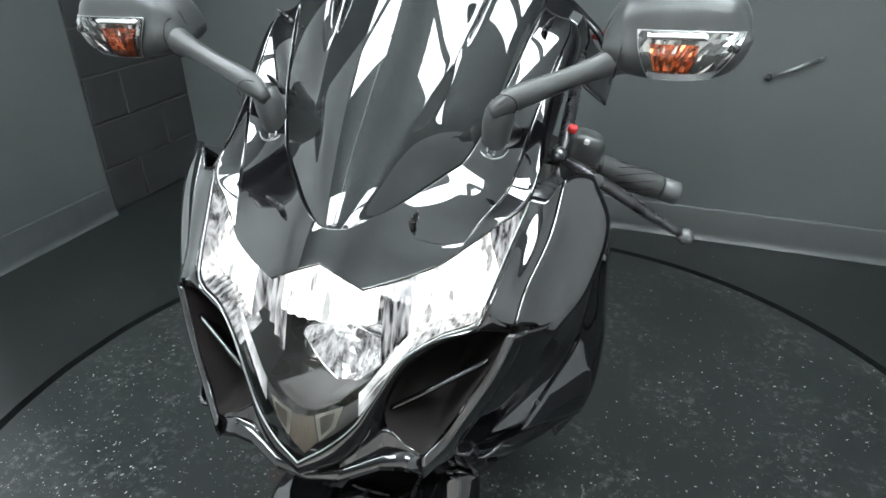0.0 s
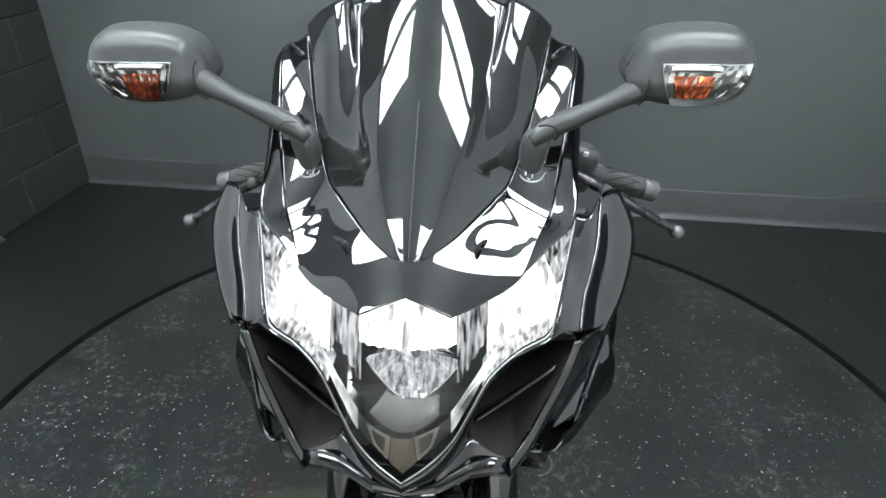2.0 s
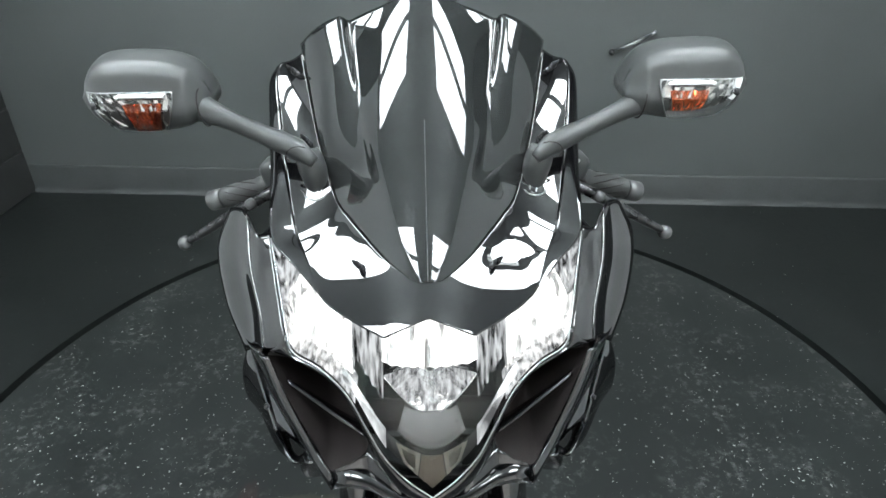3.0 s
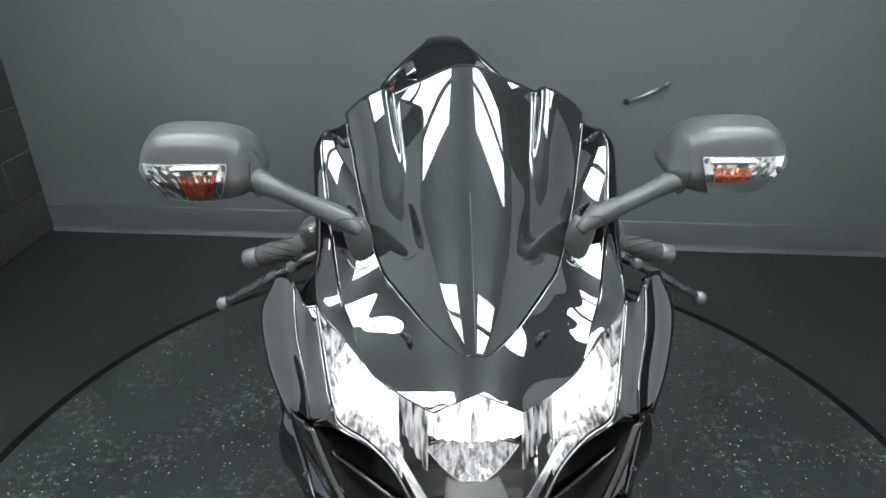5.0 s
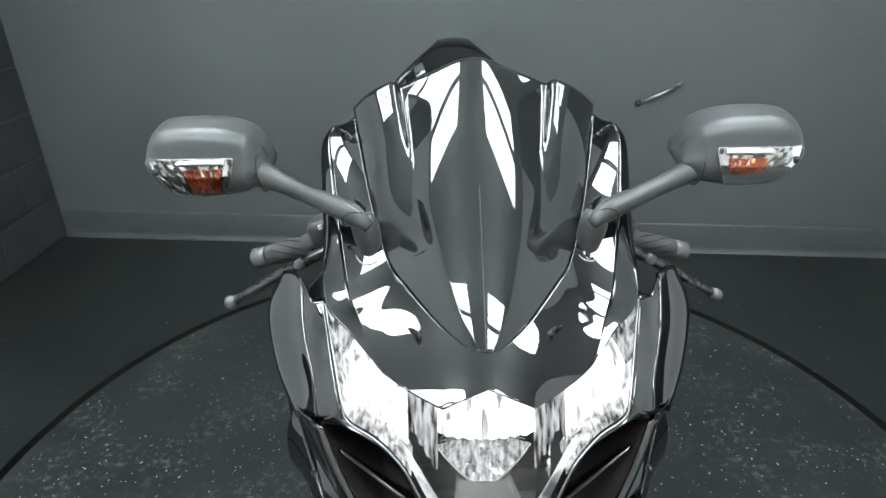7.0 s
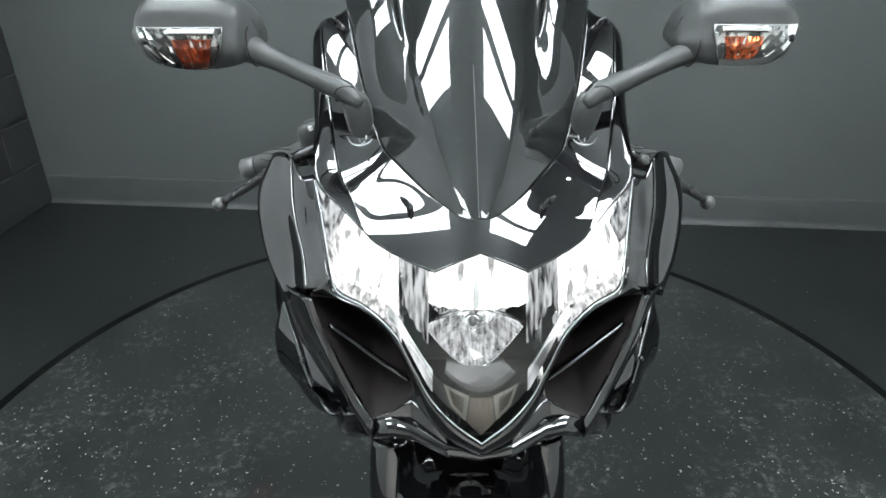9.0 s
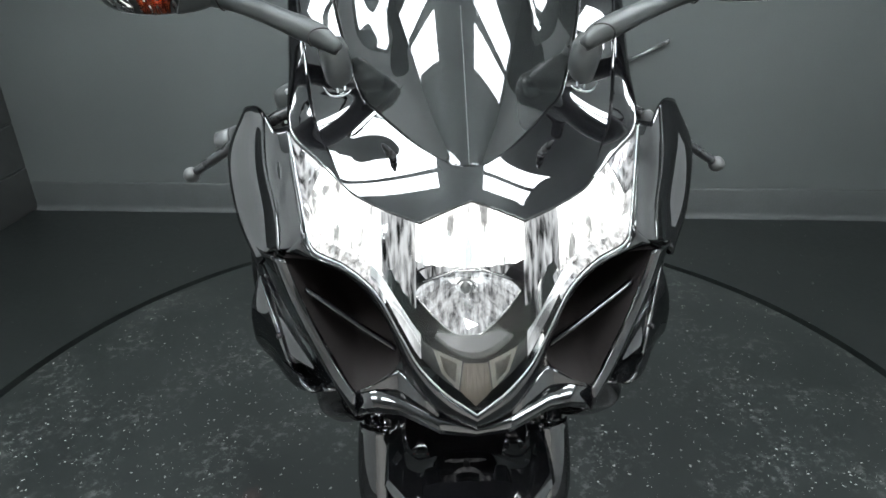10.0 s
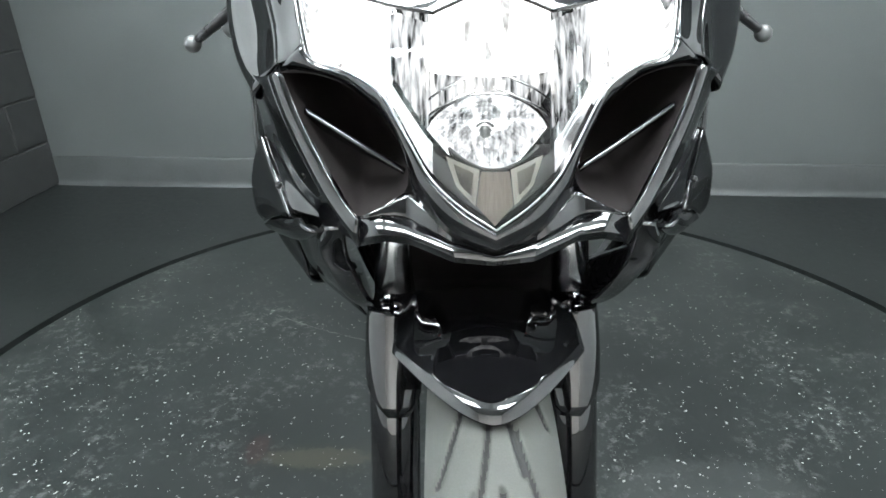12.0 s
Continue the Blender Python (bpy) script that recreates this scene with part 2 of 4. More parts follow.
def spline(pts, n, corner=0):
    """n points at even arc length along a smooth curve through pts, with a sharp bend at one of them if asked."""
    p = np.array(pts, float)
    if corner:
        size = [np.linalg.norm(np.diff(q, axis=0), axis=1).sum() for q in (p[:corner + 1], p[corner:])]
        k = max(2, round(n * size[0] / sum(size)))
        return np.vstack([spline(p[:corner + 1], k)[:-1], spline(p[corner:], n - k + 1)])
    if len(p) == 2:
        return p[0] + (p[1] - p[0]) * np.linspace(0, 1, n)[:, None]
    q = np.vstack([2 * p[0] - p[1], p, 2 * p[-1] - p[-2]])
    out = []
    for i in range(len(p) - 1):
        a, b, c, d = q[i:i + 4]
        u = np.linspace(0, 1, 24, endpoint=False)[:, None]
        out.append(0.5 * (2 * b + (c - a) * u + (2 * a - 5 * b + 4 * c - d) * u**2 + (3 * b - a - 3 * c + d) * u**3))
    out = np.vstack(out + [p[-1:]])
    s = np.r_[0, np.cumsum(np.linalg.norm(np.diff(out, axis=0), axis=1))]
    w = np.linspace(0, s[-1], n)
    return np.stack([np.interp(w, s, out[:, k]) for k in range(3)], 1)


def knots(pts, per, corner=0):
    """A smooth curve with the same number of points between any two of pts, so that rails with as many points match."""
    p = np.array(pts, float)
    if corner:
        return np.vstack([knots(p[:corner + 1], per)[:-1], knots(p[corner:], per)])
    q = np.vstack([2 * p[0] - p[1], p, 2 * p[-1] - p[-2]])
    out = []
    for i in range(len(p) - 1):
        a, b, c, d = q[i:i + 4]
        u = np.linspace(0, 1, per, endpoint=False)[:, None]
        out.append(0.5 * (2 * b + (c - a) * u + (2 * a - 5 * b + 4 * c - d) * u**2 + (3 * b - a - 3 * c + d) * u**3))
    return np.vstack(out + [p[-1:]])


def grid_from(rails, across):
    """Rails of equal length -> grid, smooth across the rails."""
    rails = np.array(rails)
    return np.stack([knots(rails[:, j], across) for j in range(rails.shape[1])], 1)


def mesh_grid(g, close_u=False, close_v=False, flip=False):
    bm = bmesh.new()
    nu, nv = g.shape[:2]
    vs = [[bm.verts.new(g[i, j]) for j in range(nv)] for i in range(nu)]
    for i in range(nu - (0 if close_u else 1)):
        for j in range(nv - (0 if close_v else 1)):
            a, b = vs[i][j], vs[(i + 1) % nu][j]
            c, d = vs[(i + 1) % nu][(j + 1) % nv], vs[i][(j + 1) % nv]
            ring = []
            for v in ((a, b, c, d) if not flip else (d, c, b, a)):
                if not any((v.co - w.co).length < 1e-6 for w in ring):
                    ring.append(v)
            if len(ring) > 2:
                bm.faces.new(ring)
    bmesh.ops.remove_doubles(bm, verts=bm.verts, dist=2e-5)
    return bm


def flip_x(g):
    h = np.array(g, float).copy()
    h[..., 0] *= -1
    return h


def finish(name, bm, mat, smooth=True, sharp=None):
    me = bpy.data.meshes.new(name)
    bm.to_mesh(me)
    bm.free()
    me.materials.append(mat)
    if smooth:
        me.polygons.foreach_set("use_smooth", [True] * len(me.polygons))
        if sharp:
            me.set_sharp_from_angle(angle=radians(sharp))
    return me


def part(name, bm, mat, parent=None, label="", smooth=True, sharp=None, solid=0.0, offset=-1.0):
    ob = new(name, finish(name, bm, mat, smooth, sharp))
    ob.parent = parent
    if label:
        ob["label"] = label
    if solid:
        md = ob.modifiers.new("thick", "SOLIDIFY")
        md.thickness, md.offset, md.use_even_offset = solid, offset, False
    return ob


def thing(name, label, category, group="", m=None):
    ob = new(name)
    if m is not None:
        ob.matrix_world = m
    return tagged(ob, label, category, group)


def tube(path, radii, seg=14, caps=True, squash=1.0, up=(0, 0, 1)):
    """A round bar along path; radii one number or one for each point."""
    p = np.array(path, float)
    r = np.full(len(p), radii) if np.isscalar(radii) else np.interp(np.linspace(0, 1, len(p)), np.linspace(0, 1, len(radii)), radii)
    t = np.gradient(p, axis=0)
    t /= np.linalg.norm(t, axis=1)[:, None]
    u0 = np.array(up, float)
    rows = []
    for k in range(len(p)):
        a = np.cross(t[k], u0)
        if np.linalg.norm(a) < 0.05:
            a = np.cross(t[k], (1, 0, 0))
        a /= np.linalg.norm(a)
        b = np.cross(a, t[k])
        ang = np.linspace(0, 2 * np.pi, seg, endpoint=False)
        rows.append(p[k] + r[k] * (np.cos(ang)[:, None] * a + squash * np.sin(ang)[:, None] * b))
    bm = mesh_grid(np.array(rows), close_v=True)
    if caps:
        bm.verts.ensure_lookup_table()
        for e in [e for e in bm.edges if e.is_boundary]:
            e.tag = True
        bmesh.ops.holes_fill(bm, edges=[e for e in bm.edges if e.is_boundary], sides=0)
    bmesh.ops.recalc_face_normals(bm, faces=bm.faces)
    return bm


def block(size, at=(0, 0, 0), bevel=0.0, seg=2, m=None):
    bm = bmesh.new()
    bmesh.ops.create_cube(bm, size=1)
    for v in bm.verts:
        v.co = Vector((v.co.x * size[0], v.co.y * size[1], v.co.z * size[2]))
    if bevel:
        bmesh.ops.bevel(bm, geom=bm.edges[:], offset=bevel, segments=seg, profile=0.5, affect="EDGES")
    mm = m if m is not None else Matrix.Translation(at)
    bmesh.ops.transform(bm, matrix=mm, verts=bm.verts)
    return bm


def lathe(profile, seg=32, m=None):
    """profile: (radius, height) pairs turned about z."""
    ang = np.linspace(0, 2 * np.pi, seg, endpoint=False)
    g = np.array([[(r * math.cos(a), r * math.sin(a), h) for a in ang] for r, h in profile])
    bm = mesh_grid(g, close_v=True)
    bmesh.ops.recalc_face_normals(bm, faces=bm.faces)
    if m is not None:
        bmesh.ops.transform(bm, matrix=m, verts=bm.verts)
    return bm


def ellipsoid(c, r, useg=32, vseg=20, power=2.0):
    """A rounded body, squarer for a power above 2."""
    e = 2.0 / power
    th = np.linspace(-np.pi / 2, np.pi / 2, vseg)
    ph = np.linspace(0, 2 * np.pi, useg, endpoint=False)
    f = lambda w, k: np.sign(w) * np.abs(w) ** k
    g = np.array([[(c[0] + r[0] * f(math.cos(t), e) * f(math.cos(a), e), c[1] + r[1] * f(math.cos(t), e) * f(math.sin(a), e), c[2] + r[2] * f(math.sin(t), e)) for a in ph] for t in th])
    bm = mesh_grid(g, close_v=True)
    bmesh.ops.recalc_face_normals(bm, faces=bm.faces)
    return bm


# ---- the room ----
def slab(name, size, at, mat, kind="structure", label="", bevel=0.0):
    ob = part(name, block(size, (0, 0, 0), bevel), mat, None, "", smooth=False)
    ob.matrix_world = ROOM @ Matrix.Translation(at)
    return tagged(ob, label, "", "", kind)


# floor with the turntable's round hole
CENTRE, RADIUS = (0.0, 0.595), 1.269


def build_floor():
    bm = bmesh.new()
    n = 192
    ang = np.linspace(0, 2 * np.pi, n, endpoint=False)
    inner = [bm.verts.new((CENTRE[0] + (RADIUS + 0.027) * math.cos(a), CENTRE[1] + (RADIUS + 0.027) * math.sin(a), 0)) for a in ang]
    lip = [bm.verts.new((v.co.x, v.co.y, -0.03)) for v in inner]
    mid = [bm.verts.new((CENTRE[0] + 1.55 * math.cos(a), CENTRE[1] + 1.55 * math.sin(a), 0)) for a in ang]
    outer = [bm.verts.new((CENTRE[0] + 9 * math.cos(a), CENTRE[1] + 9 * math.sin(a), 0)) for a in ang]
    pit = [bm.verts.new((CENTRE[0] + 0.6 * math.cos(a), CENTRE[1] + 0.6 * math.sin(a), -0.03)) for a in ang]
    for k in range(n):
        j = (k + 1) % n
        bm.faces.new((inner[k], mid[k], mid[j], inner[j]))
        bm.faces.new((mid[k], outer[k], outer[j], mid[j]))
        bm.faces.new((lip[k], inner[k], inner[j], lip[j]))
        bm.faces.new((pit[k], lip[k], lip[j], pit[j]))
    bm.faces.new(pit[::-1])
    bmesh.ops.recalc_face_normals(bm, faces=bm.faces)
    ob = part("floor", bm, OUTER, None, "", smooth=False)
    tagged(ob, "dark grey epoxy floor with pale flecks and scuffs", "floor", "", "structure")


build_floor()
turntable = thing("turntable", "round dark painted turntable set flush in the floor", "turntable", m=Matrix.Translation((*CENTRE, 0)))
deck = lathe([(0.0, -0.025), (RADIUS - 0.004, -0.025), (RADIUS, -0.021), (RADIUS, -0.003), (RADIUS - 0.003, 0.0), (RADIUS * 0.8, 0.0), (RADIUS * 0.4, 0.0), (0.0, 0.0)], 192)
part("deck", deck, FLOOR, turntable, smooth=False)
# a thin added band round the deck, black to keep the gap dark
part("edge_band", lathe([(RADIUS - .0005, -.022), (RADIUS + .0025, -.022), (RADIUS + .0025, -.0035), (RADIUS - .0005, -.0035)], 192), MATTE, turntable, "black edge band that darkens the gap", smooth=False)

wall_back = slab("wall_back", (ROOM_W + 0.4, 0.15, ROOM_H), (ROOM_W / 2, 0.075, ROOM_H / 2), WALL, label="smooth charcoal painted wall, scuffed near the floor")
BLOCK_L, DARK_L, DARK_R = .62, 1.35, 1.25
wall_right = slab("wall_right", (0.15, DARK_R, ROOM_H), (ROOM_W + 0.075, -DARK_R / 2, ROOM_H / 2), WALL, label="smooth charcoal painted side wall")
wall_left = slab("wall_left", (0.15, BLOCK_L, ROOM_H), (-0.085, -BLOCK_L / 2, ROOM_H / 2), JOINT, label="black painted concrete block wall")
slab("wall_side", (0.15, DARK_L - BLOCK_L, ROOM_H), (-0.075, -(DARK_L + BLOCK_L) / 2, ROOM_H / 2), WALL, label="smooth charcoal painted side wall")
# unseen pale walls, added so the glossy panels have something bright to reflect
for name, u, dark in (("wall_east", ROOM_W + 0.075, DARK_R), ("wall_west", -0.085, DARK_L)):
    slab(name, (0.15, ROOM_L - dark, ROOM_H), (u, -(ROOM_L + dark) / 2, ROOM_H / 2), LIGHT_WALL, label="unseen pale wall, added for bright reflections")
# unseen too; its tone is chosen for what the nose mirrors
wall_front = slab("wall_front", (ROOM_W + 0.4, 0.15, ROOM_H), (ROOM_W / 2, -ROOM_L - 0.075, ROOM_H / 2), FRONT_WALL, label="unseen wall ahead, its tone set for the reflections")
ceiling = slab("ceiling", (ROOM_W + 0.4, ROOM_L + 0.4, 0.12), (ROOM_W / 2, -ROOM_L / 2, ROOM_H + 0.06), CEIL, label="grey painted ceiling")


def base_strip(name, length, m):
    """A low painted base with a rounded top edge and a coved foot."""
    prof = [(0.0, 0.135), (-0.004, 0.134), (-0.007, 0.128), (-0.009, 0.03), (-0.014, 0.012), (-0.026, 0.001)]
    n = 60
    rng = np.random.RandomState(7)
    wob = np.cumsum(rng.normal(0, 0.0004, n))
    wob -= np.linspace(wob[0], wob[-1], n)
    g = np.array([[(length * i / (n - 1), y + wob[i] * (1 if j > 2 else 0.3), z) for j, (y, z) in enumerate(prof)] for i in range(n)])
    ob = part(name, mesh_grid(g), BASE, None, sharp=50)
    ob.matrix_world = ROOM @ m
    return tagged(ob, "low scuffed grey base along the wall", "baseboard", "", "structure")


base_strip("baseboard", ROOM_W, Matrix.Translation((0, -0.001, 0)))
base_strip("baseboard", DARK_L - BLOCK_L, Matrix.Translation((.001, -DARK_L, 0)) @ pose(0, 0, 0, 0, 0, 90))
base_strip("baseboard", DARK_R, Matrix.Translation((ROOM_W - 0.001, 0, 0)) @ pose(0, 0, 0, 0, 0, -90))


def ceiling_light(x, y):
    """A slim hanging fixture: four flat bright strips on two thin cross bars, open above."""
    t = thing("ceiling_light", "hanging ceiling fixture with four flat white light strips", "ceiling light", "ceiling lights", Matrix.Translation((x, y, HANG)) @ pose(0, 0, 0, 0, 0, -5.2))
    for k in range(4):
        part("light_strip", block((.856, .060, .03), (0, -.099 + .066 * k, 0), .005), TUBE, t)
    for u in (-.36, .36):
        part("cross_bar", block((.03, .29, .02), (u, 0, .03)), WHITE_METAL, t)
        part("hanger", tube([(u, 0, .03), (u, 0, ROOM_H - HANG)], .004, 8), STEEL, t)


for middle in FIXTURES:
    ceiling_light(middle.x, middle.y)


# ---- the motorcycle: x across, y from nose to tail, z up; built for one side and mirrored ----
bike = thing("motorcycle", "gloss black sport motorcycle with its headlight lit, standing on the turntable", "motorcycle")
SIDES = (1, -1)


def sided(g, s):
    return flip_x(g) if s < 0 else np.array(g, float)


def patch(name, rails, mat, s=1, per=6, across=6, solid=0.003, parent=None, label="", both=False, sharp=None):
    """A panel through matching rails; mirrored for s = -1; both joins the two halves."""
    g = grid_from([knots(r, per) for r in rails], across)
    if both:
        h = flip_x(g)[:, ::-1]
        g = np.concatenate([h[:, :-1], g], 1)
        bm = mesh_grid(g)
    else:
        bm = mesh_grid(sided(g, s), flip=s < 0)
    return part(name, bm, mat, parent or bike, label, sharp=sharp, solid=solid)


# upper cowl round the screen
# mirror housing: stations across, each with foot, top; a flat sloping front and a lipped top
MIRROR_X = (.243, .249, .262, .285, .317, .344, .362, .372, .3755)
MIRROR_LOW = (1.094, 1.087, 1.080, 1.0750, 1.0735, 1.077, 1.084, 1.096, 1.108)
MIRROR_HIGH = (1.112, 1.128, 1.1425, 1.150, 1.152, 1.151, 1.1465, 1.137, 1.124)
curve = knots(list(zip(MIRROR_X, MIRROR_LOW, MIRROR_HIGH)), 6)
MIRROR_X, MIRROR_LOW, MIRROR_HIGH = curve[:, 0], curve[:, 1], curve[:, 2]


def mirror_front(x, z):
    """Depth of the housing's front face."""
    lo, hi = np.interp(x, MIRROR_X, MIRROR_LOW), np.interp(x, MIRROR_X, MIRROR_HIGH)
    end = max(0.0, (x - .346) / .03) ** 2 * .012 + max(0.0, (.262 - x) / .019) * .018
    return float(np.interp((z - lo) / (hi - lo), (0, .12, .35, .85, 1), (.108, .099, .095, .106, .118))) + end


def mirror_body():
    rows = []
    for x in MIRROR_X:
        lo, hi = float(np.interp(x, MIRROR_X, MIRROR_LOW)), float(np.interp(x, MIRROR_X, MIRROR_HIGH))
        h = hi - lo
        loop = [(x, mirror_front(x, lo + h * q), lo + h * q) for q in (.02, .12, .35, .6, .85, .97)]
        loop += [(x, .128, hi + .0005), (x, .142, hi + .003), (x, .156, hi + .0025), (x, .168, hi - h * .15), (x, .168, lo + h * .2), (x, .150, lo + h * .03), (x, .125, lo)]
        rows.append(spline(loop + loop[:1], 53)[:-1])
    ends = [np.repeat(r.mean(0, keepdims=True), len(r), 0) for r in (rows[0], rows[-1])]
    return np.array(ends[:1] + rows + ends[1:])


MIRROR_BODY = mirror_body()


def signal_face(proud, a, b, facet=0.0, high=1.0):
    """A skin over the lower front of the mirror from fraction a to b of its width, faceted if asked."""
    nu, nv = (8, 19) if facet else (9, 24)
    rng = np.random.RandomState(4)
    rows = []
    for i in range(nu):
        f = i / (nu - 1) * high
        left, right = .274 + .015 * (1 - f) ** 2, .368 - .024 * (1 - f) ** 1.6
        row = []
        for k in range(nv):
            x = left + (right - left) * (a + (b - a) * k / (nv - 1))
            lo, hi = float(np.interp(x, MIRROR_X, MIRROR_LOW)), float(np.interp(x, MIRROR_X, MIRROR_HIGH))
            z = lo + (1.1215 - lo) * (.05 + .95 * f)
            row.append((x, mirror_front(x, z) - proud + rng.uniform(-facet, facet), z))
        rows.append(row)
    return np.array(rows)


COWL_SHAPE = np.array((0.96511, 0.07988, 0.04767, 0.00336, -0.0722, -0.00207, -0.03413, 0.06399, -0.00918))
NOSE_SHAPE = np.array((0.97198, 0.05897, 0.04182, 0.06427, 0.02167, -0.04197, -0.04152, -0.09509, -0.04352, 0.0257, 0.03724, 0.03021, -0.00605, -0.00531, 0.0011, -0.00053, -0.00466, -0.02453, -0.01544))
FOLD = ((-.09, -.075, -.05, -.023, .014, .055, .12), (.05, .056, .064, .072, .096, .108, .118))


def nose_height(x, y):
    """The nose between lamp and screen: a smooth form with one soft fold on each side, x across the fold at each y."""
    u, v = (x / .1) ** 2, y / .1
    fold = .008 * float(np.logaddexp(0, (abs(x) - np.interp(y, *FOLD)) / .008)) / .05
    terms = (1, v, v * v, v ** 3, v ** 4, u, u * v, u * v * v, u * v ** 3, u * u, u * u * v, u * u * v * v, u ** 3, u ** 3 * v, u ** 3 * v * v, v ** 5, fold, fold * v, fold * v * v)
    return float(np.dot(NOSE_SHAPE, terms))


def cowl_height(x, y):
    """The cowl's overall form; behind the mirror feet it runs up beside the screen."""
    u, v, far = (x / .15) ** 2, y / .15, smooth_step(.07, .15, y)
    back = float(np.dot(COWL_SHAPE, (1, v, v * v, v ** 3, u, u * v, u * v * v, u * u, u * u * v)))
    return back if far == 1 else back * far + nose_height(x, y) * (1 - far)


def on_nose(line, weight):
    """Draw a line's heights towards the nose's form, by a weight for each point."""
    return [(x, y, z + (cowl_height(x, y) - z) * w) for (x, y, z), w in zip(line, weight)]


LENS_TOP = on_nose([(0, -.072, .935), (.021, -.078, .9255), (.046, -.082, .9145), (.085, -.055, .9215), (.117, -.025, .931), (.147, .01, .947), (.178, .045, .968)], (1, 1, 1, 1, 1, 0, 0))
COWL_OUT = LENS_TOP + [(.185, .12, 1.007), (.192, .18, 1.048), (.199, .24, 1.083), (.192, .262, 1.098)]
COWL_IN = on_nose([(0, -.0375, .955), (.014, -.0345, .955), (.03, -.0205, .956), (.05, .003, .960), (.069, .03, .967), (.088, .057, .980), (.106, .085, .998), (.124, .13, 1.033), (.136, .17, 1.062), (.148, .22, 1.1), (.156, .255, 1.121)], (1, 1, 1, 1, 1, 1, 1, .4, 0, 0, 0))
CREASE = on_nose(COWL_OUT[:5] + [(.135, .02, .9545), (.154, .068, .986), (.168, .128, 1.028), (.178, .18, 1.063), (.188, .238, 1.095), (.184, .263, 1.107)], (0, 0, 0, 0, 0, 1, 1, .6, .2, 0, 0))


def cowl_grid(n=44, per=9):
    """From the crease to the screen's edge: the nose's form in front, an almost flat panel round the mirror foot and behind it."""
    a, b = knots(CREASE, per, 2), knots(COWL_IN, per)
    rows = []
    for w in np.linspace(0, 1, n):
        row = []
        for p, q in zip(a, b):
            x, y = p[:2] + (q[:2] - p[:2]) * w
            fix = (p[2] - cowl_height(*p[:2])) * (1 - w) ** 7 + (q[2] - cowl_height(*q[:2])) * w ** 6
            level = p[2] + (q[2] - p[2]) * w - .010 * w * (1 - w)
            far = smooth_step(-.005, .065, (p[1] + q[1]) / 2)
            row.append((x, y, (cowl_height(x, y) + fix) * (1 - far) + level * far))
        rows.append(row)
    return np.array(rows)


COWL_EDGE = [COWL_OUT[4:], [tuple((np.array(a) + np.array(b)) / 2 + np.array((.003, -.002, 0)) * min(1, k / 3)) for k, (a, b) in enumerate(zip(COWL_OUT[4:], CREASE[4:]))], CREASE[4:]]
g = COWL_PANEL = cowl_grid()


def on_cowl(x, y, up=0.0):
    """The point of the cowl panel over (x, y), raised a little."""
    flat = COWL_PANEL.reshape(-1, 3)
    near = np.argsort((flat[:, 0] - x) ** 2 + (flat[:, 1] - y) ** 2)[:4]
    return x, y, float(flat[near, 2].mean()) + up


upper_cowl = part("upper_cowl", mesh_grid(np.concatenate([flip_x(g)[:, ::-1][:, :-1], g], 1)), PAINT, bike, "gloss black upper cowl", solid=.003)
for s in SIDES:
    patch("cowl_flank", COWL_EDGE, PAINT, s, 6, 4, .003, upper_cowl)

# windscreen: a crowned middle lobe that runs into flat wings; towards the top a valley parts them
SCREEN_SHAPE = np.array((1.085697, 0.121761, 0.002268, 0.009331, -0.010133, -0.005569, -0.017697, 0.001569, -0.015161, -0.014465, -0.002838, 0.020765, 0.000381, -0.002033, 0.005282, 0.008266))
SCREEN_FOOT = spline([(.004, -.0375, COWL_IN[0][2] + .0005)] + [(x, y, z + .0008) for x, y, z in COWL_IN[1:10]] + [(.160, .266, 1.133)], 160)


def screen_limits(y):
    """Half width of the lobe, and the wing's outer edge, at y."""
    xe, ze = (float(np.interp(y, SCREEN_FOOT[:, 1], SCREEN_FOOT[:, k])) for k in (0, 2))
    return float(np.interp(y, (-.04, 0, .045, .085, .13, .2, .26, .29), (.004, .026, .040, .054, .067, .081, .090, .092))), xe, ze


def lobe_height(x, y):
    """The crowned middle; past its shoulder it falls away evenly."""
    u, q = (y - .125) / .165, (min(x, .062) / .06) ** 2
    z = float(np.dot(SCREEN_SHAPE, [u ** j for j in range(6)] + [q * u ** j for j in range(6)] + [q * q * u ** j for j in range(4)]))
    return z if x <= .062 else z + (x - .062) * (z - lobe_height(.058, y)) / .004 - 2.2 * (x - .062) ** 2


def screen_height(x, y):
    xv, xe, ze = screen_limits(y)
    if x <= xv:
        return lobe_height(x, y)
    wide, top = xe - xv, smooth_step(.03, .20, y)
    q, d, zl = (x - xv) / wide, xe - x, lobe_height(xv, y)
    lean = (zl - lobe_height(xv - .002, y)) / .002
    low = zl + (ze - zl) * q + (lean * wide - (ze - zl)) * q * (1 - q) ** 2
    step = top * smooth_step(0.0, .22, q)
    return low * (1 - step) + (ze + (.74 + .18 * smooth_step(.11, .21, y)) * d - 6.4 * d * d + .001 * (1 - math.exp(-d / .004))) * step


def screen_row(q_mid, q_side):
    row = []
    for k in np.linspace(0, 1, 70):
        y_mid, y_edge = -.039 + .312 * k, -.039 + .303 * k
        y = y_mid + (y_edge - y_mid) * q_side
        xv, xe, ze = screen_limits(y)
        x = xv * q_mid if q_side == 0 else xv + (xe - xv) * q_side
        row.append((x, y, screen_height(x, y) if q_side < 1 else ze))
    return row


g = np.array([screen_row(q, 0) for q in np.linspace(0, 1, 23)] + [screen_row(1, q) for q in (.04, .08, .12, .16, .24, .34, .44, .54, .64, .74, .84, .91, .96, 1)])
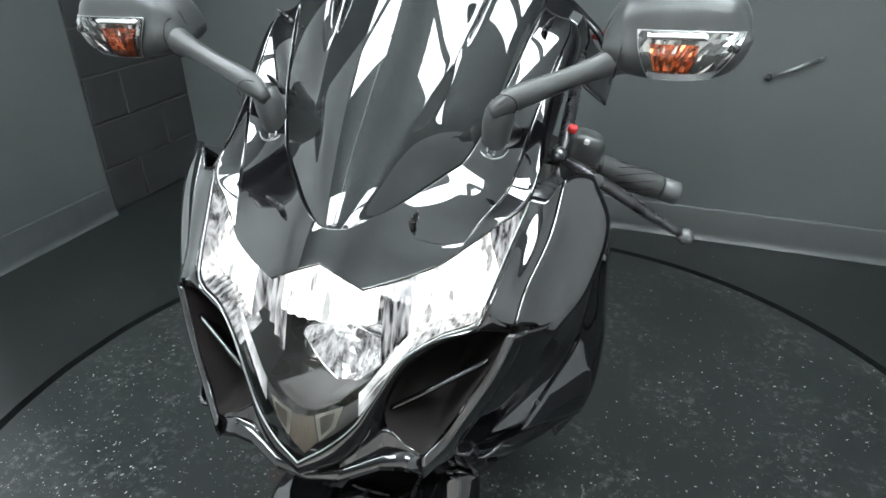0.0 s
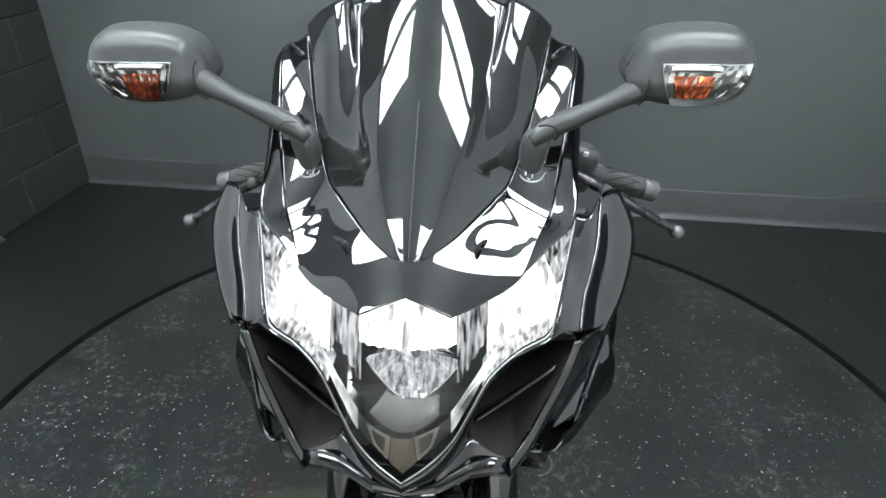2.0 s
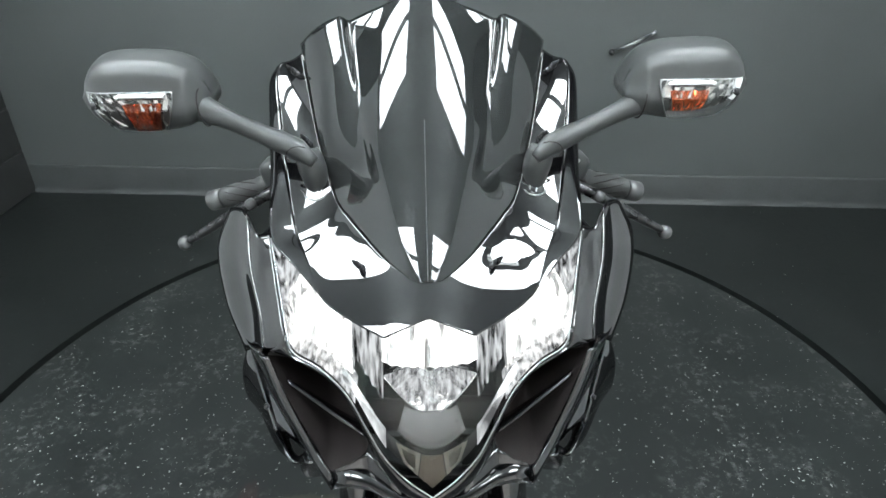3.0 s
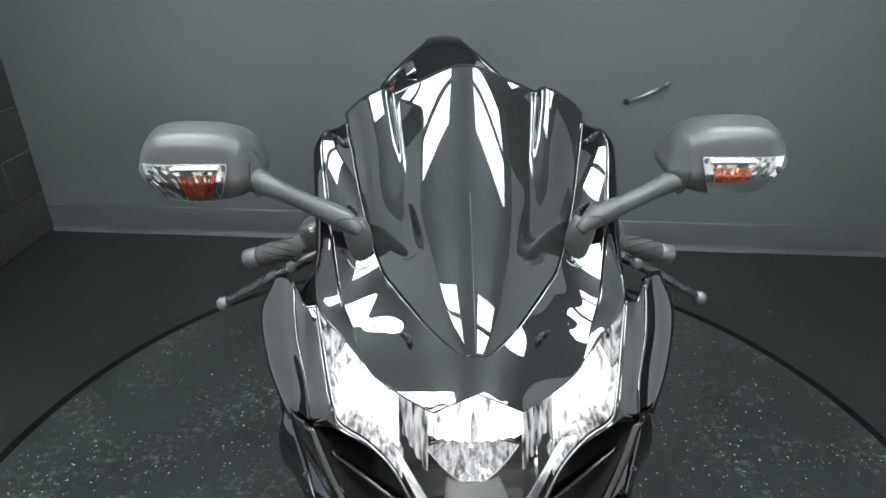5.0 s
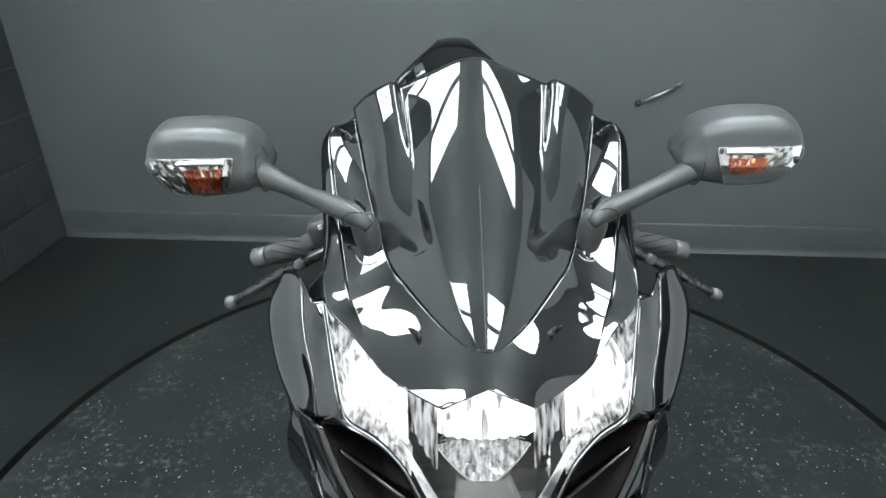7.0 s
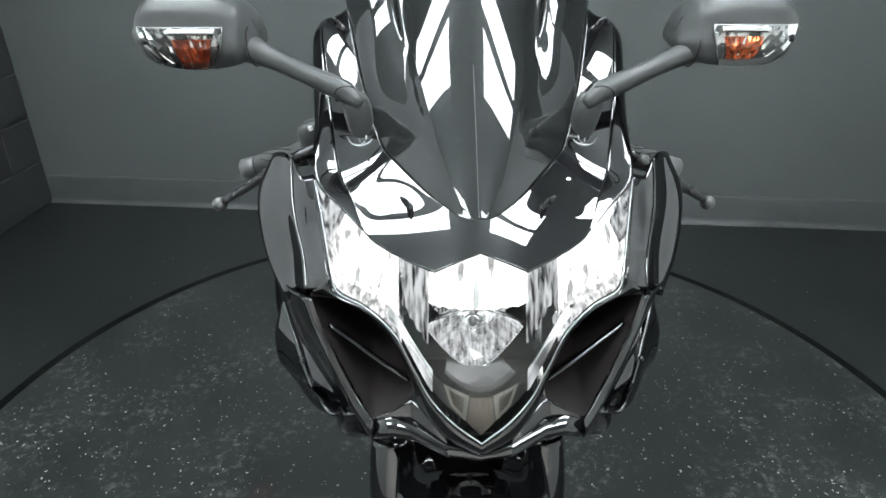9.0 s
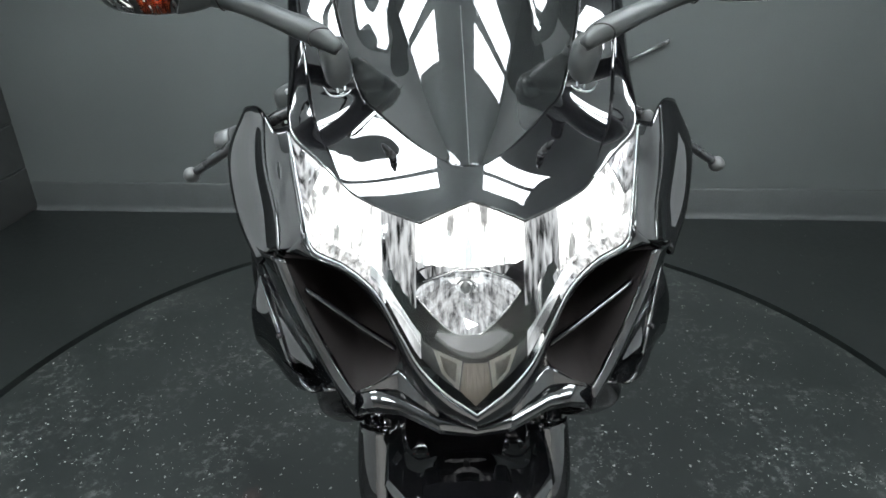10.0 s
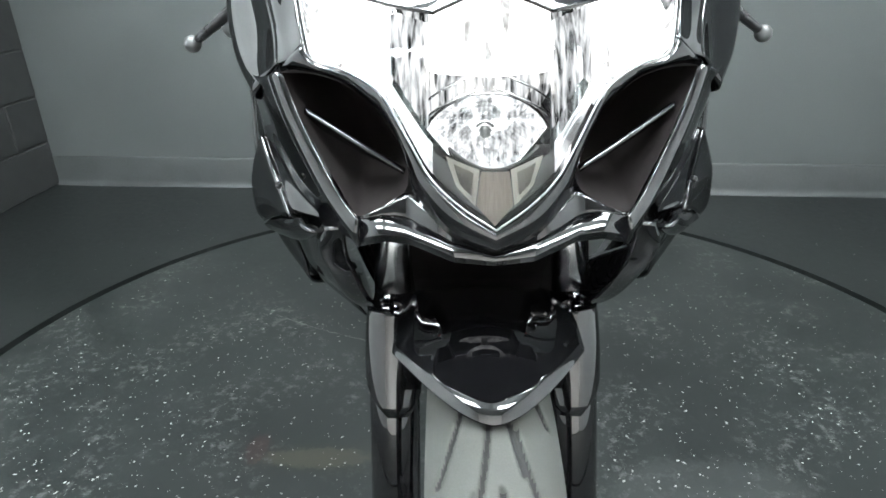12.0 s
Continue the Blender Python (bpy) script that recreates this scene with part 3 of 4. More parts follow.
screen = part("windscreen", mesh_grid(np.concatenate([flip_x(g)[::-1][:-1], g])), SCREEN, bike, "dark smoked double-bubble windscreen", solid=0.0025)

seam_line = [(0, y, lobe_height(0, y) + .0003) for y in np.linspace(-.036, .115, 40)]
part("centre_seam", tube(np.array(seam_line), .0003, 6), BAR_END, screen, "fine mould line down the screen")

# headlight
LENS_LOW = [(0, -.158, .769), (.027, -.147, .7845), (.0495, -.133, .803), (.067, -.118, .83), (.087, -.1, .861), (.116, -.075, .875), (.146, -.056, .882), (.153, -.045, .898), (.167, .005, .937), (.178, .045, .967)]


def lens_grid(inset=0.0, bulge=0.014, n=30):
    a, b = spline(LENS_TOP, n, 2), spline(LENS_LOW, n)
    rows = []
    for w in np.linspace(0, 1, 21):
        r = a + (b - a) * w
        r[:, 1] += -bulge * 4 * w * (1 - w) * np.clip(np.linalg.norm(b - a, axis=1) / 0.12, 0, 1) + inset
        rows.append(r)
    return np.array(rows)


headlight = new("headlight")
headlight.parent = bike
headlight["label"] = "lit headlight unit with clear lens and chrome reflectors"
g = lens_grid()
part("lens", mesh_grid(np.concatenate([flip_x(g)[:, ::-1][:, :-1], g], 1)), LENS, headlight, "clear polycarbonate lens")


def lens_part(name, cols, rows, inset, mat, label, s=None, flute=0.0):
    """A piece of the lamp's inside, parallel to the lens; fluted if asked."""
    g = lens_grid(inset, 0.006, 46)[rows[0]:rows[1], cols[0]:cols[1]].copy()
    if flute:
        g[:, ::2, 1] += flute
    if s is None:
        bm = mesh_grid(np.concatenate([flip_x(g)[:, ::-1][:, :-1], g], 1))
    else:
        bm = mesh_grid(sided(g, s), flip=s < 0)
    part(name, bm, mat, headlight, label, smooth=not flute)


# the bulb piece is dark; housing, walls and reflectors glow in its place
lens_part("housing", (0, 18), (0, 21), 0.175, DIM_GLOW, "inner housing")
lens_part("upper_reflector", (0, 10), (0, 9), 0.040, BEAM_GLOW, "glowing upper reflector", flute=0.003)
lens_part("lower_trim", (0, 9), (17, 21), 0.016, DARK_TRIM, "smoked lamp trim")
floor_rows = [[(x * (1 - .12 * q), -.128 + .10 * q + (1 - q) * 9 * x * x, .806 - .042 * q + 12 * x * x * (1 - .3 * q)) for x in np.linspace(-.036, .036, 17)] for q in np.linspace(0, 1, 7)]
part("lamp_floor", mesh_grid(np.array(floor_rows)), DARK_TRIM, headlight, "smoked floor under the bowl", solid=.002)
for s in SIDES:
    lens_part("trim_wing", (8, 20), (16, 21), 0.013, WALL_GLOW, "glowing wall beside the bowl", s)
    lens_part("side_reflector", (9, 18), (2, 18), 0.050, DIM_GLOW, "side reflector with glowing streaks", s, flute=0.006)
    lens_part("high_beam_reflector", (17, 35), (1, 20), 0.030, BEAM_GLOW, "brightly glowing fluted reflector", s, flute=0.003)
    lens_part("reflector_back", (17, 38), (0, 21), 0.042, BEAM_GLOW, "glowing reflector wall", s)
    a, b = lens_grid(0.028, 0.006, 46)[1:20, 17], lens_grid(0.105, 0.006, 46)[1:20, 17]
    part("divider", mesh_grid(sided(np.stack([a, b]), s)), DIM_GLOW, headlight, "reflector side wall")
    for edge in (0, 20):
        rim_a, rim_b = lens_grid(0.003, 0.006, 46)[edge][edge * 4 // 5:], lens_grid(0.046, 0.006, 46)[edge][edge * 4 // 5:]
        part("rim_wall", mesh_grid(sided(np.stack([rim_a, (rim_a + rim_b) / 2, rim_b]), s)), DIM_GLOW, headlight, "dimly glowing wall round the lens")
    lens_part("corner_reflector", (33, 45), (0, 21), 0.022, DIM_GLOW, "dimly glowing corner reflector", s, flute=0.004)


def lamp_sheet(name, corners, inset, mat, label, sides, wave=0.0):
    """A four-cornered piece, given by (x, z), that follows the lens at some depth behind it; ribbed upright if asked."""
    skin = lens_grid(0, .014, 46).reshape(-1, 3)
    c = np.array(corners, float)
    rows = []
    for i in range(9):
        row = []
        for j in range(25):
            u, v = j / 24, i / 8
            x, z = (c[0] * (1 - u) + c[1] * u) * (1 - v) + (c[3] * (1 - u) + c[2] * u) * v
            near = np.argsort((skin[:, 0] - x) ** 2 + (skin[:, 2] - z) ** 2)[:10]
            row.append((x, skin[near, 1].mean() + inset + (wave if j % 2 else 0), z))
        rows.append(row)
    for s in sides:
        part(name, mesh_grid(sided(np.array(rows), s), flip=s < 0), mat, headlight, label, smooth=not wave)


lamp_sheet("trim_panel", [(.0118, .8095), (.0375, .8185), (.0300, .796), (.0152, .782)], .009, TRIM_GREY, "pale trim panel", SIDES)
lamp_sheet("ribbed_panel", [(.0165, .8075), (.0315, .8135), (.0270, .798), (.0185, .790)], .0075, RIB, "finely ribbed trim", SIDES, .0016)
lamp_sheet("plate", [(0, .8085), (.0108, .8085), (.0142, .783), (0, .7665)], .0085, PLATE, "brown centre plate", SIDES)


# a steel wire stands in for light caught along the lens's lower edge
rim_line = spline(LENS_LOW, 70) + np.array((0, -.002, 0))
part("lens_edge", tube(np.concatenate([flip_x(rim_line)[::-1][:-1], rim_line]), .0009, 8), STEEL, headlight, "steel line for the light caught in the lens edge")


def bowl(c, rx, up, low, depth, facets, rings):
    """A faceted reflector bowl, eye-shaped with a pointed foot, open towards the nose."""
    rows = []
    for k in range(rings + 1):
        q = k / rings
        row = []
        for i in range(facets):
            a = 2 * np.pi * (i + .5 * (k % 2)) / facets
            ca, sa = math.cos(a), math.sin(a)
            z = up * abs(sa) ** 1.5 if sa > 0 else -low * (1 - abs(ca) ** 1.35)
            row.append((c[0] + rx * q * ca, c[1] + depth * (1 - q * q) + .02 * ca * ca * q, c[2] + z * q))
        rows.append(row)
    part("low_beam_reflector", mesh_grid(np.array(rows), close_v=True), BOWL_GLOW, headlight, "faceted chrome bowl with a faint glow", smooth=False)
    lip = np.array(rows[-1] + rows[-1][:1])
    part("bowl_lip", tube(lip + np.array((0, -.001, 0)), .0016, 8), CHROME, headlight, "bright bowl lip")


for s in SIDES:
    for k, (dz, dy) in enumerate(((.0, .0), (.013, .006))):
        rail = sided(spline([(.004, -.043 + dy, .854 + dz), (.022, -.043 + dy, .847 + dz), (.042, -.040 + dy, .837 + dz), (.056, -.034 + dy, .826 + dz)], 16), s)
        part("crown_band", tube(rail, [.0010, .0014, .0010], 8), CHROME, headlight, "chrome crown over the bowl")
bowl((0, -.040, .813), .056, .036, .047, .05, 30, 8)
part("bulb", lathe([(0, .0), (.007, 0), (.0085, .003), (.0085, .024), (.006, .034), (.0, .036)], 20, pose(0, .040, .801, 90, 0, 0)), STEEL, headlight, "capped bulb")
part("bulb_cap", lathe([(0, .038), (.0045, .037), (.0055, .034), (.0055, .030), (0, .030)], 18, pose(0, .040, .801, 90, 0, 0)), STEEL, headlight, "steel bulb cap")
part("bulb_ring", lathe([(.0092, .030), (.0108, .030), (.0108, .032), (.0092, .032), (.0092, .030)], 24, pose(0, .040, .801, 90, 0, 0)), STEEL, headlight, "thin ring round the bulb")

# surround under the lens and beside the inlets
SURROUND_LOW = [(0, -.150, .744), (.034, -.141, .757), (.062, -.116, .778), (.0685, -.103, .798), (.077, -.092, .82), (.096, -.077, .843), (.121, -.062, .862), (.148, -.052, .870), (.178, -.045, .874)]
SURROUND_TOP = [(0, -.1585, .767), (.027, -.148, .7825), (.0505, -.134, .802), (.068, -.119, .829), (.088, -.101, .860), (.103, -.085, .870), (.117, -.0755, .8745), (.147, -.0565, .881), (.154, -.045, .898)]
SURROUND = [SURROUND_TOP] + [[tuple(np.array(a) + (np.array(b) - np.array(a)) * q + (0, dy, 0)) for a, b in zip(SURROUND_TOP, SURROUND_LOW)] for q, dy in ((.22, -.005), (.62, -.0062))] + [SURROUND_LOW]
patch("headlight_surround", SURROUND, PAINT, per=5, across=2, both=True, sharp=38)

# chin bar under the inlets
CHIN = [
    [(0, -.150, .744), (.034, -.143, .752), (.072, -.119, .7625), (.090, -.1175, .766), (.109, -.119, .763)],
    [(0, -.150, .738), (.032, -.147, .741), (.070, -.129, .751), (.090, -.125, .752), (.110, -.123, .748)],
    [(0, -.1475, .733), (.032, -.1445, .735), (.068, -.128, .744), (.090, -.124, .745), (.110, -.121, .740)],
    [(0, -.06, .738), (.032, -.06, .74), (.068, -.05, .745), (.088, -.05, .745), (.108, -.05, .742)],
]
patch("chin", CHIN, PAINT, per=1, across=1, both=True, sharp=18)
# the hollow between the chin bar, the surround and the inlets
for s in SIDES:
    shelf = [[(.034, -.141, .757), (.062, -.116, .778), (.072, -.108, .782), (.090, -.1145, .772), (.109, -.117, .765)], [(.034, -.143, .752), (.060, -.127, .759), (.072, -.119, .7625), (.090, -.1175, .766), (.109, -.119, .763)]]
    patch("chin_hollow", shelf, PAINT, s, 2, 4)

INLET = [(.178, -.045, .870), (.148, -.051, .869), (.121, -.061, .861), (.096, -.076, .843), (.077, -.091, .82), (.069, -.102, .798), (.072, -.108, .783), (.090, -.115, .772), (.110, -.117, .765), (.126, -.1, .782), (.152, -.076, .822), (.169, -.056, .852), (.178, -.045, .870)]
for s in SIDES:
    ram = new("ram_air_inlet")
    ram.parent = bike
    ram["label"] = "deep black ram-air inlet beside the headlight"
    loop = spline(INLET, 49)
    c = loop.mean(0)
    depth = [loop]
    for k, (q, dy) in enumerate([(0.99, .01), (0.93, .04), (0.8, .085), (0.55, .12), (0.0, .125)]):
        r = c + (loop - c) * q
        r[:, 1] = c[1] + (loop[:, 1] - c[1]) * q + dy
        depth.append(r)
    part("duct", mesh_grid(sided(np.array(depth), s)), VOID, ram)
    fin = [[(.160, -.052, .840), (.13, -.067, .826), (.10, -.082, .811), (.0725, -.094, .797)], [(.159, -.055, .8385), (.13, -.070, .8242), (.10, -.085, .8092), (.072, -.097, .7957)], [(.160, -.035, .826), (.13, -.05, .812), (.10, -.062, .798), (.076, -.07, .788)]]
    patch("fin", fin, PAINT, s, 6, 3, .002, ram, "thin glossy vane")
    rim = [[(.176, -.047, .868), (.166, -.058, .843), (.150, -.076, .815), (.127, -.099, .779), (.109, -.118, .762)], [(.182, -.046, .870), (.172, -.058, .842), (.156, -.076, .812), (.133, -.099, .774), (.110, -.123, .752)], [(.188, -.037, .868), (.178, -.048, .838), (.161, -.067, .806), (.137, -.091, .768), (.109, -.120, .740)]]
    patch("inlet_rim", rim, PAINT, s, 8, 6, .004, ram, "polished black rim")

    # cheek beside the lens and the wing panel outside it
    cheek = [[(.1795, .05, .970), (.169, .008, .936), (.156, -.043, .899), (.156, -.050, .884)], [(.190, .050, .968), (.180, .010, .932), (.167, -.036, .894), (.166, -.046, .880)], [(.196, .055, .969), (.190, .012, .930), (.176, -.030, .893), (.173, -.045, .878)], [(.206, .072, .980), (.199, .028, .938), (.184, -.015, .902), (.179, -.043, .876)]]
    patch("cheek_panel", cheek, PAINT, s, 7, 5)
    wing = [[(.207, .073, .981), (.200, .029, .938), (.185, -.014, .902), (.180, -.042, .876)], [(.218, .088, .984), (.222, .058, .936), (.208, .018, .892), (.196, -.020, .862)], [(.234, .103, .976), (.255, .090, .930), (.242, .046, .876), (.214, -.002, .842)], [(.219, .112, .958), (.243, .112, .922), (.232, .082, .868), (.204, .04, .832)]]
    patch("side_wing", wing, PAINT, s, 7, 6)
    lower = [[(.188, -.036, .867), (.180, -.045, .842), (.161, -.065, .806), (.137, -.088, .768), (.111, -.115, .742)], [(.214, .002, .862), (.206, .002, .832), (.190, -.010, .792), (.168, -.034, .757), (.145, -.064, .737)], [(.247, .082, .888), (.243, .088, .85), (.237, .086, .805), (.222, .055, .767), (.190, -.018, .732)], [(.240, .092, .888), (.238, .096, .85), (.232, .094, .80), (.216, .066, .760), (.184, -.010, .724)]]
    patch("front_side_panel", lower, PAINT, s, 7, 6)
    outer = [[(.236, .092, .884), (.237, .098, .838), (.236, .100, .788), (.232, .100, .72), (.220, .095, .668)], [(.250, .118, .878), (.252, .125, .82), (.254, .128, .755), (.250, .13, .68), (.215, .115, .615)], [(.258, .155, .870), (.261, .165, .80), (.266, .17, .72), (.254, .17, .63), (.216, .17, .555)], [(.252, .40, .81), (.262, .45, .74), (.262, .45, .64), (.24, .42, .52), (.19, .40, .45)]]
    patch("side_fairing", outer, PAINT, s, 7, 6)
    scoop = [[(.239, .087, .781), (.227, .060, .767), (.206, .014, .748), (.189, -.024, .730)], [(.2405, .088, .780), (.243, .074, .754), (.232, .048, .727), (.208, .006, .719)], [(.241, .089, .779), (.254, .083, .737), (.252, .074, .702), (.242, .066, .690)]]
    patch("scoop_panel", scoop, PAINT, s, 7, 6, .004, None, "slim glossy fin below the inlet")
    lobe = [[(.242, .068, .687), (.219, .032, .707), (.189, -.025, .726), (.172, -.058, .741)], [(.249, .085, .679), (.224, .038, .694), (.188, -.036, .720), (.165, -.072, .740)], [(.244, .097, .668), (.219, .052, .680), (.180, -.034, .712), (.156, -.078, .738)], [(.232, .125, .672), (.202, .062, .682), (.168, -.02, .712), (.146, -.060, .736)]]
    patch("scoop_lip", lobe, PAINT, s, 7, 6, .004, None, "rounded lip under the fin")
    part("fairing_bolt", ellipsoid((s * .204, -.006, .755), (.0035, .004, .0035), 12, 8), DARK_METAL, bike)
    under = [[(.150, -.074, .742), (.160, -.060, .722), (.160, -.045, .694), (.157, .038, .614), (.152, .155, .527)], [(.144, -.085, .742), (.152, -.078, .716), (.150, -.055, .682), (.147, .025, .606), (.140, .140, .525)], [(.128, -.085, .742), (.130, -.072, .712), (.128, -.045, .674), (.126, .030, .602), (.122, .14, .527)]]
    patch("lower_scoop", under, PAINT, s, 7, 6, .004, None, "rounded lower scoop beside the fork")
    belly = [[(.158, -.04, .72), (.158, .045, .61), (.153, .16, .525)], [(.19, .03, .70), (.190, .09, .61), (.165, .17, .528)], [(.216, .12, .64), (.206, .17, .56), (.160, .25, .45)], [(.2, .45, .45), (.17, .45, .34), (.1, .45, .25)]]
    patch("belly_fairing", belly, PAINT, s, 7, 6)
    # fasteners on the cowl: short pegs
    for at, nrm in (((.070, -.006), (.45, -.45, .77)), ((.139, .143), (.35, -.55, .76)), ((.160, .231), (.55, -.40, .73))):
        q = Vector(on_cowl(*at)) * Vector((s, 1, 1))
        mm = Matrix.Translation(q) @ Vector((nrm[0] * s, nrm[1], nrm[2])).to_track_quat("Z", "Y").to_matrix().to_4x4()
        peg = [(0, .0235), (.0012, .0225), (.0026, .0175), (.0036, .0125), (.0029, .012), (.0029, .0108), (.0036, .0103), (.0036, .0078), (.0029, .0073), (.0029, .0058), (.0038, .0053), (.0038, -.006)]
        part("fastener", lathe(peg, 16, mm), DARK_METAL, bike)

    # mirror
    mir = new("mirror")
    mir.parent = bike
    mir["label"] = "grey plastic mirror with an amber turn signal in its housing"
    part("stalk", tube(sided(spline([(.127, .087, 1.041), (.136, .091, 1.047), (.15, .097, 1.055), (.20, .108, 1.075), (.245, .118, 1.093), (.268, .125, 1.10)], 22), s), [.007, .0125, .0125, .011, .0105, .0115, .015, .0175], 18), GREY_PLASTIC, mir)
    part("boot", tube(sided(spline([(.137, .108, 1.048), (.134, .104, 1.034), (.131, .105, 1.016), (.130, .108, .992)], 14), s), [.012, .0165, .0165, .0155, .0135, .012], 22), GREY_PLASTIC, mir, "smooth grey mirror mount")
    elbow = [(.1395 + .0125 * math.cos(w) - .010 * math.sin(w), .0795, 1.0515 + .008 * math.cos(w) + .0085 * math.sin(w)) for w in np.linspace(-1.3, 1.3, 14)]
    part("elbow_seam", tube(sided(np.array(elbow), s), .0007, 6), VOID, mir, "dark joint on the elbow of the stalk")
    # thin steel arc in place of the white reflection at the mount's foot
    crescent = spline([on_cowl(x, y, .0032) for x, y in ((.114, .0955), (.120, .0885), (.130, .0865), (.140, .089), (.147, .0965))], 18)
    part("mount_glint", tube(sided(crescent, s), [.0004, .0009, .0013, .0009, .0004], 8), STEEL, mir, "steel arc for the bright reflection below the mount")
    eyelet = [on_cowl(.128 + .0042 * math.cos(w), .0935 + .0042 * math.sin(w), .0036) for w in np.linspace(0, 2 * np.pi, 15)]
    part("mount_eyelet", tube(sided(np.array(eyelet), s), .0010, 6), STEEL, mir, "small bright eyelet")
    # each mirror is set by hand: one stands a little further in and higher
    shift = Matrix.Translation((-.012, 0, .004)) if s > 0 else Matrix()
    ledge = [(x, mirror_front(x, 1.1165) - .0022, 1.1165) for x in np.linspace(.283, .336, 12)]
    skin = signal_face(.003, 0, 1)
    rim_loop = np.concatenate([skin[0], skin[:, -1], skin[-1][::-1], skin[::-1, 0]])
    for ob in (
        part("mirror_housing", mesh_grid(sided(MIRROR_BODY, s), close_v=True), GREY_PLASTIC, mir),
        part("turn_signal", mesh_grid(sided(signal_face(.0036, 0, 1), s)), LENS, mir, "clear turn signal lens over amber"),
        part("signal_reflector", mesh_grid(sided(signal_face(.0008, 0, 1, .0012), s)), SIGNAL_CHROME, mir, "faceted chrome reflector", smooth=False),
        part("amber_reflector", mesh_grid(sided(signal_face(.0020, .13, .60, .0016, .74), s)), AMBER, mir, "ribbed amber reflector", smooth=False),
        part("signal_ledge", tube(sided(np.array(ledge), s), .0022, 10, squash=1.5), CHROME, mir, "bright chrome ledge over the amber"),
        part("signal_rim", tube(sided(rim_loop, s), .0006, 6), STEEL, mir, "thin bright rim of the lens"),
        part("screw", ellipsoid((s * .3605, .0945, 1.108), (.0032, .003, .0045), 10, 8), DARK_METAL, mir),
    ):
        ob.matrix_local = shift
    seam = [(.2475 + .003 * math.cos(w), .115 + .021 * math.sin(w), 1.0985 + .021 * math.cos(w)) for w in np.linspace(0, 2 * np.pi, 25)]
    part("stalk_seam", tube(sided(np.array(seam), s), .0008, 6), VOID, mir, "dark joint between stalk and housing")

    # handlebar: grip, end weight, switch pod, lever
    grip = new("handlebar")
    grip.parent = bike
    a, b = np.array((.235, .318, .907)), np.array((.340, .336, .873))
    part("bar_tube", tube(sided(np.array([(.12, .28, .94), (.24, .319, .905), (.345, .337, .871)]), s), .011, 14), DARK_METAL, grip)
    along = lambda q: a + (b - a) * q
    part("grip", tube(sided(spline([tuple(along(q)) for q in (0, .06, .09, .3, .55, .78, .80)], 49), s), [.0192, .0192, .0168, .0172, .0176, .0176, .0160], 24), RUBBER, grip, "moulded rubber grip with slanting grooves")
    axis = (b - a) / np.linalg.norm(b - a)
    side = np.cross(axis, (0, 0, 1.0))
    side /= np.linalg.norm(side)
    rise = np.cross(side, axis)
    for k in range(9):
        turn = k * 2 * np.pi / 9
        line = [along(.15 + .55 * q) + (side * math.cos(turn + 1.5 * q) + rise * math.sin(turn + 1.5 * q)) * .0174 for q in np.linspace(0, 1, 12)]
        part("groove", tube(sided(np.array(line), s), .0008, 6), VOID, grip)
    part("bar_end", tube(sided(np.array([along(q) for q in (.825, .835, 1.03, 1.045)]), s), [.0150, .0162, .0162, .0145], 24), BAR_END, grip, "grey bar-end weight")
    part("switch_pod", block((.044, .05, .07), bevel=.014, seg=4, m=pose(s * .213, .283, .933, 0, s * 16, s * 8)), GREY_PLASTIC, grip, "grey switch pod")
    part("kill_switch", block((.012, .014, .01), bevel=.003, m=pose(s * .200, .255, .979, 0, s * 16, 0)), RED, grip, "red switch")
    part("switch_button", block((.026, .006, .015), bevel=.002, m=pose(s * .222, .256, .926, 0, s * 16, s * 8)), VOID, grip, "black rocker button")
    part("button_mark", block((.004, .002, .006), bevel=.0006, m=pose(s * .226, .2525, .924, 0, s * 16, s * 8)), WHITE_METAL, grip, "white mark on the button")
    part("indicator", block((.007, .004, .007), bevel=.0015, m=pose(s * .219, .2575, .962, 0, s * 16, s * 8)), WHITE_METAL, grip, "small white button")
    part("lever", tube(sided(spline([(.185, .215, .957), (.225, .199, .942), (.27, .200, .917), (.31, .208, .890), (.342, .216, .869)], 22), s), [.007, .0095, .0095, .0085, .0065], 14, squash=.8), DARK_METAL, grip, "black lever with a ball end")
    part("lever_ball", ellipsoid((s * .350, .2175, .8635), (.0105, .0105, .0105), 18, 12), BAR_END, grip, "grey metal ball end")
    part("lever_joint", lathe([(0, .004), (.006, .004), (.008, .002), (.008, -.006), (0, -.006)], 20, pose(s * .238, .190, .938, 70, s * 18, 0)), BAR_END, grip, "grey joint of the lever")
    part("lever_pivot", lathe([(0, .004), (.008, .004), (.0105, .002), (.0105, -.004), (0, -.004)], 24, pose(s * .190, .205, .962, 35, s * 18, 0)), DARK_METAL, grip, "machined pivot bolt of the lever")

    # fork leg, rake towards the nose
    d = np.array((0, -.399, -.917))
    top = np.array((s * .103, .050, .598))
    part("fork_tube", tube([top - d * .36, top - d * .1, top], .0215, 24), POLISHED, bike, "polished fork tube")
    guard = []
    for q in np.linspace(0, 1, 12):
        c = top + d * (.010 + .125 * q)
        wide = radians(104) * math.sin(.75 + 2.2 * q) + radians(4)
        lean = radians(-14) * q * s
        guard.append([tuple(c + (.0305 + .003 * math.sin(3.1 * q)) * (math.sin(a) * np.array((1, 0, 0)) + math.cos(a) * np.array((0, -.917, .399)))) for a in np.linspace(lean - wide, lean + wide, 15)])
    part("fork_guard", mesh_grid(np.array(guard)), PAINT, bike, "glossy guard over the fork leg", solid=.003)
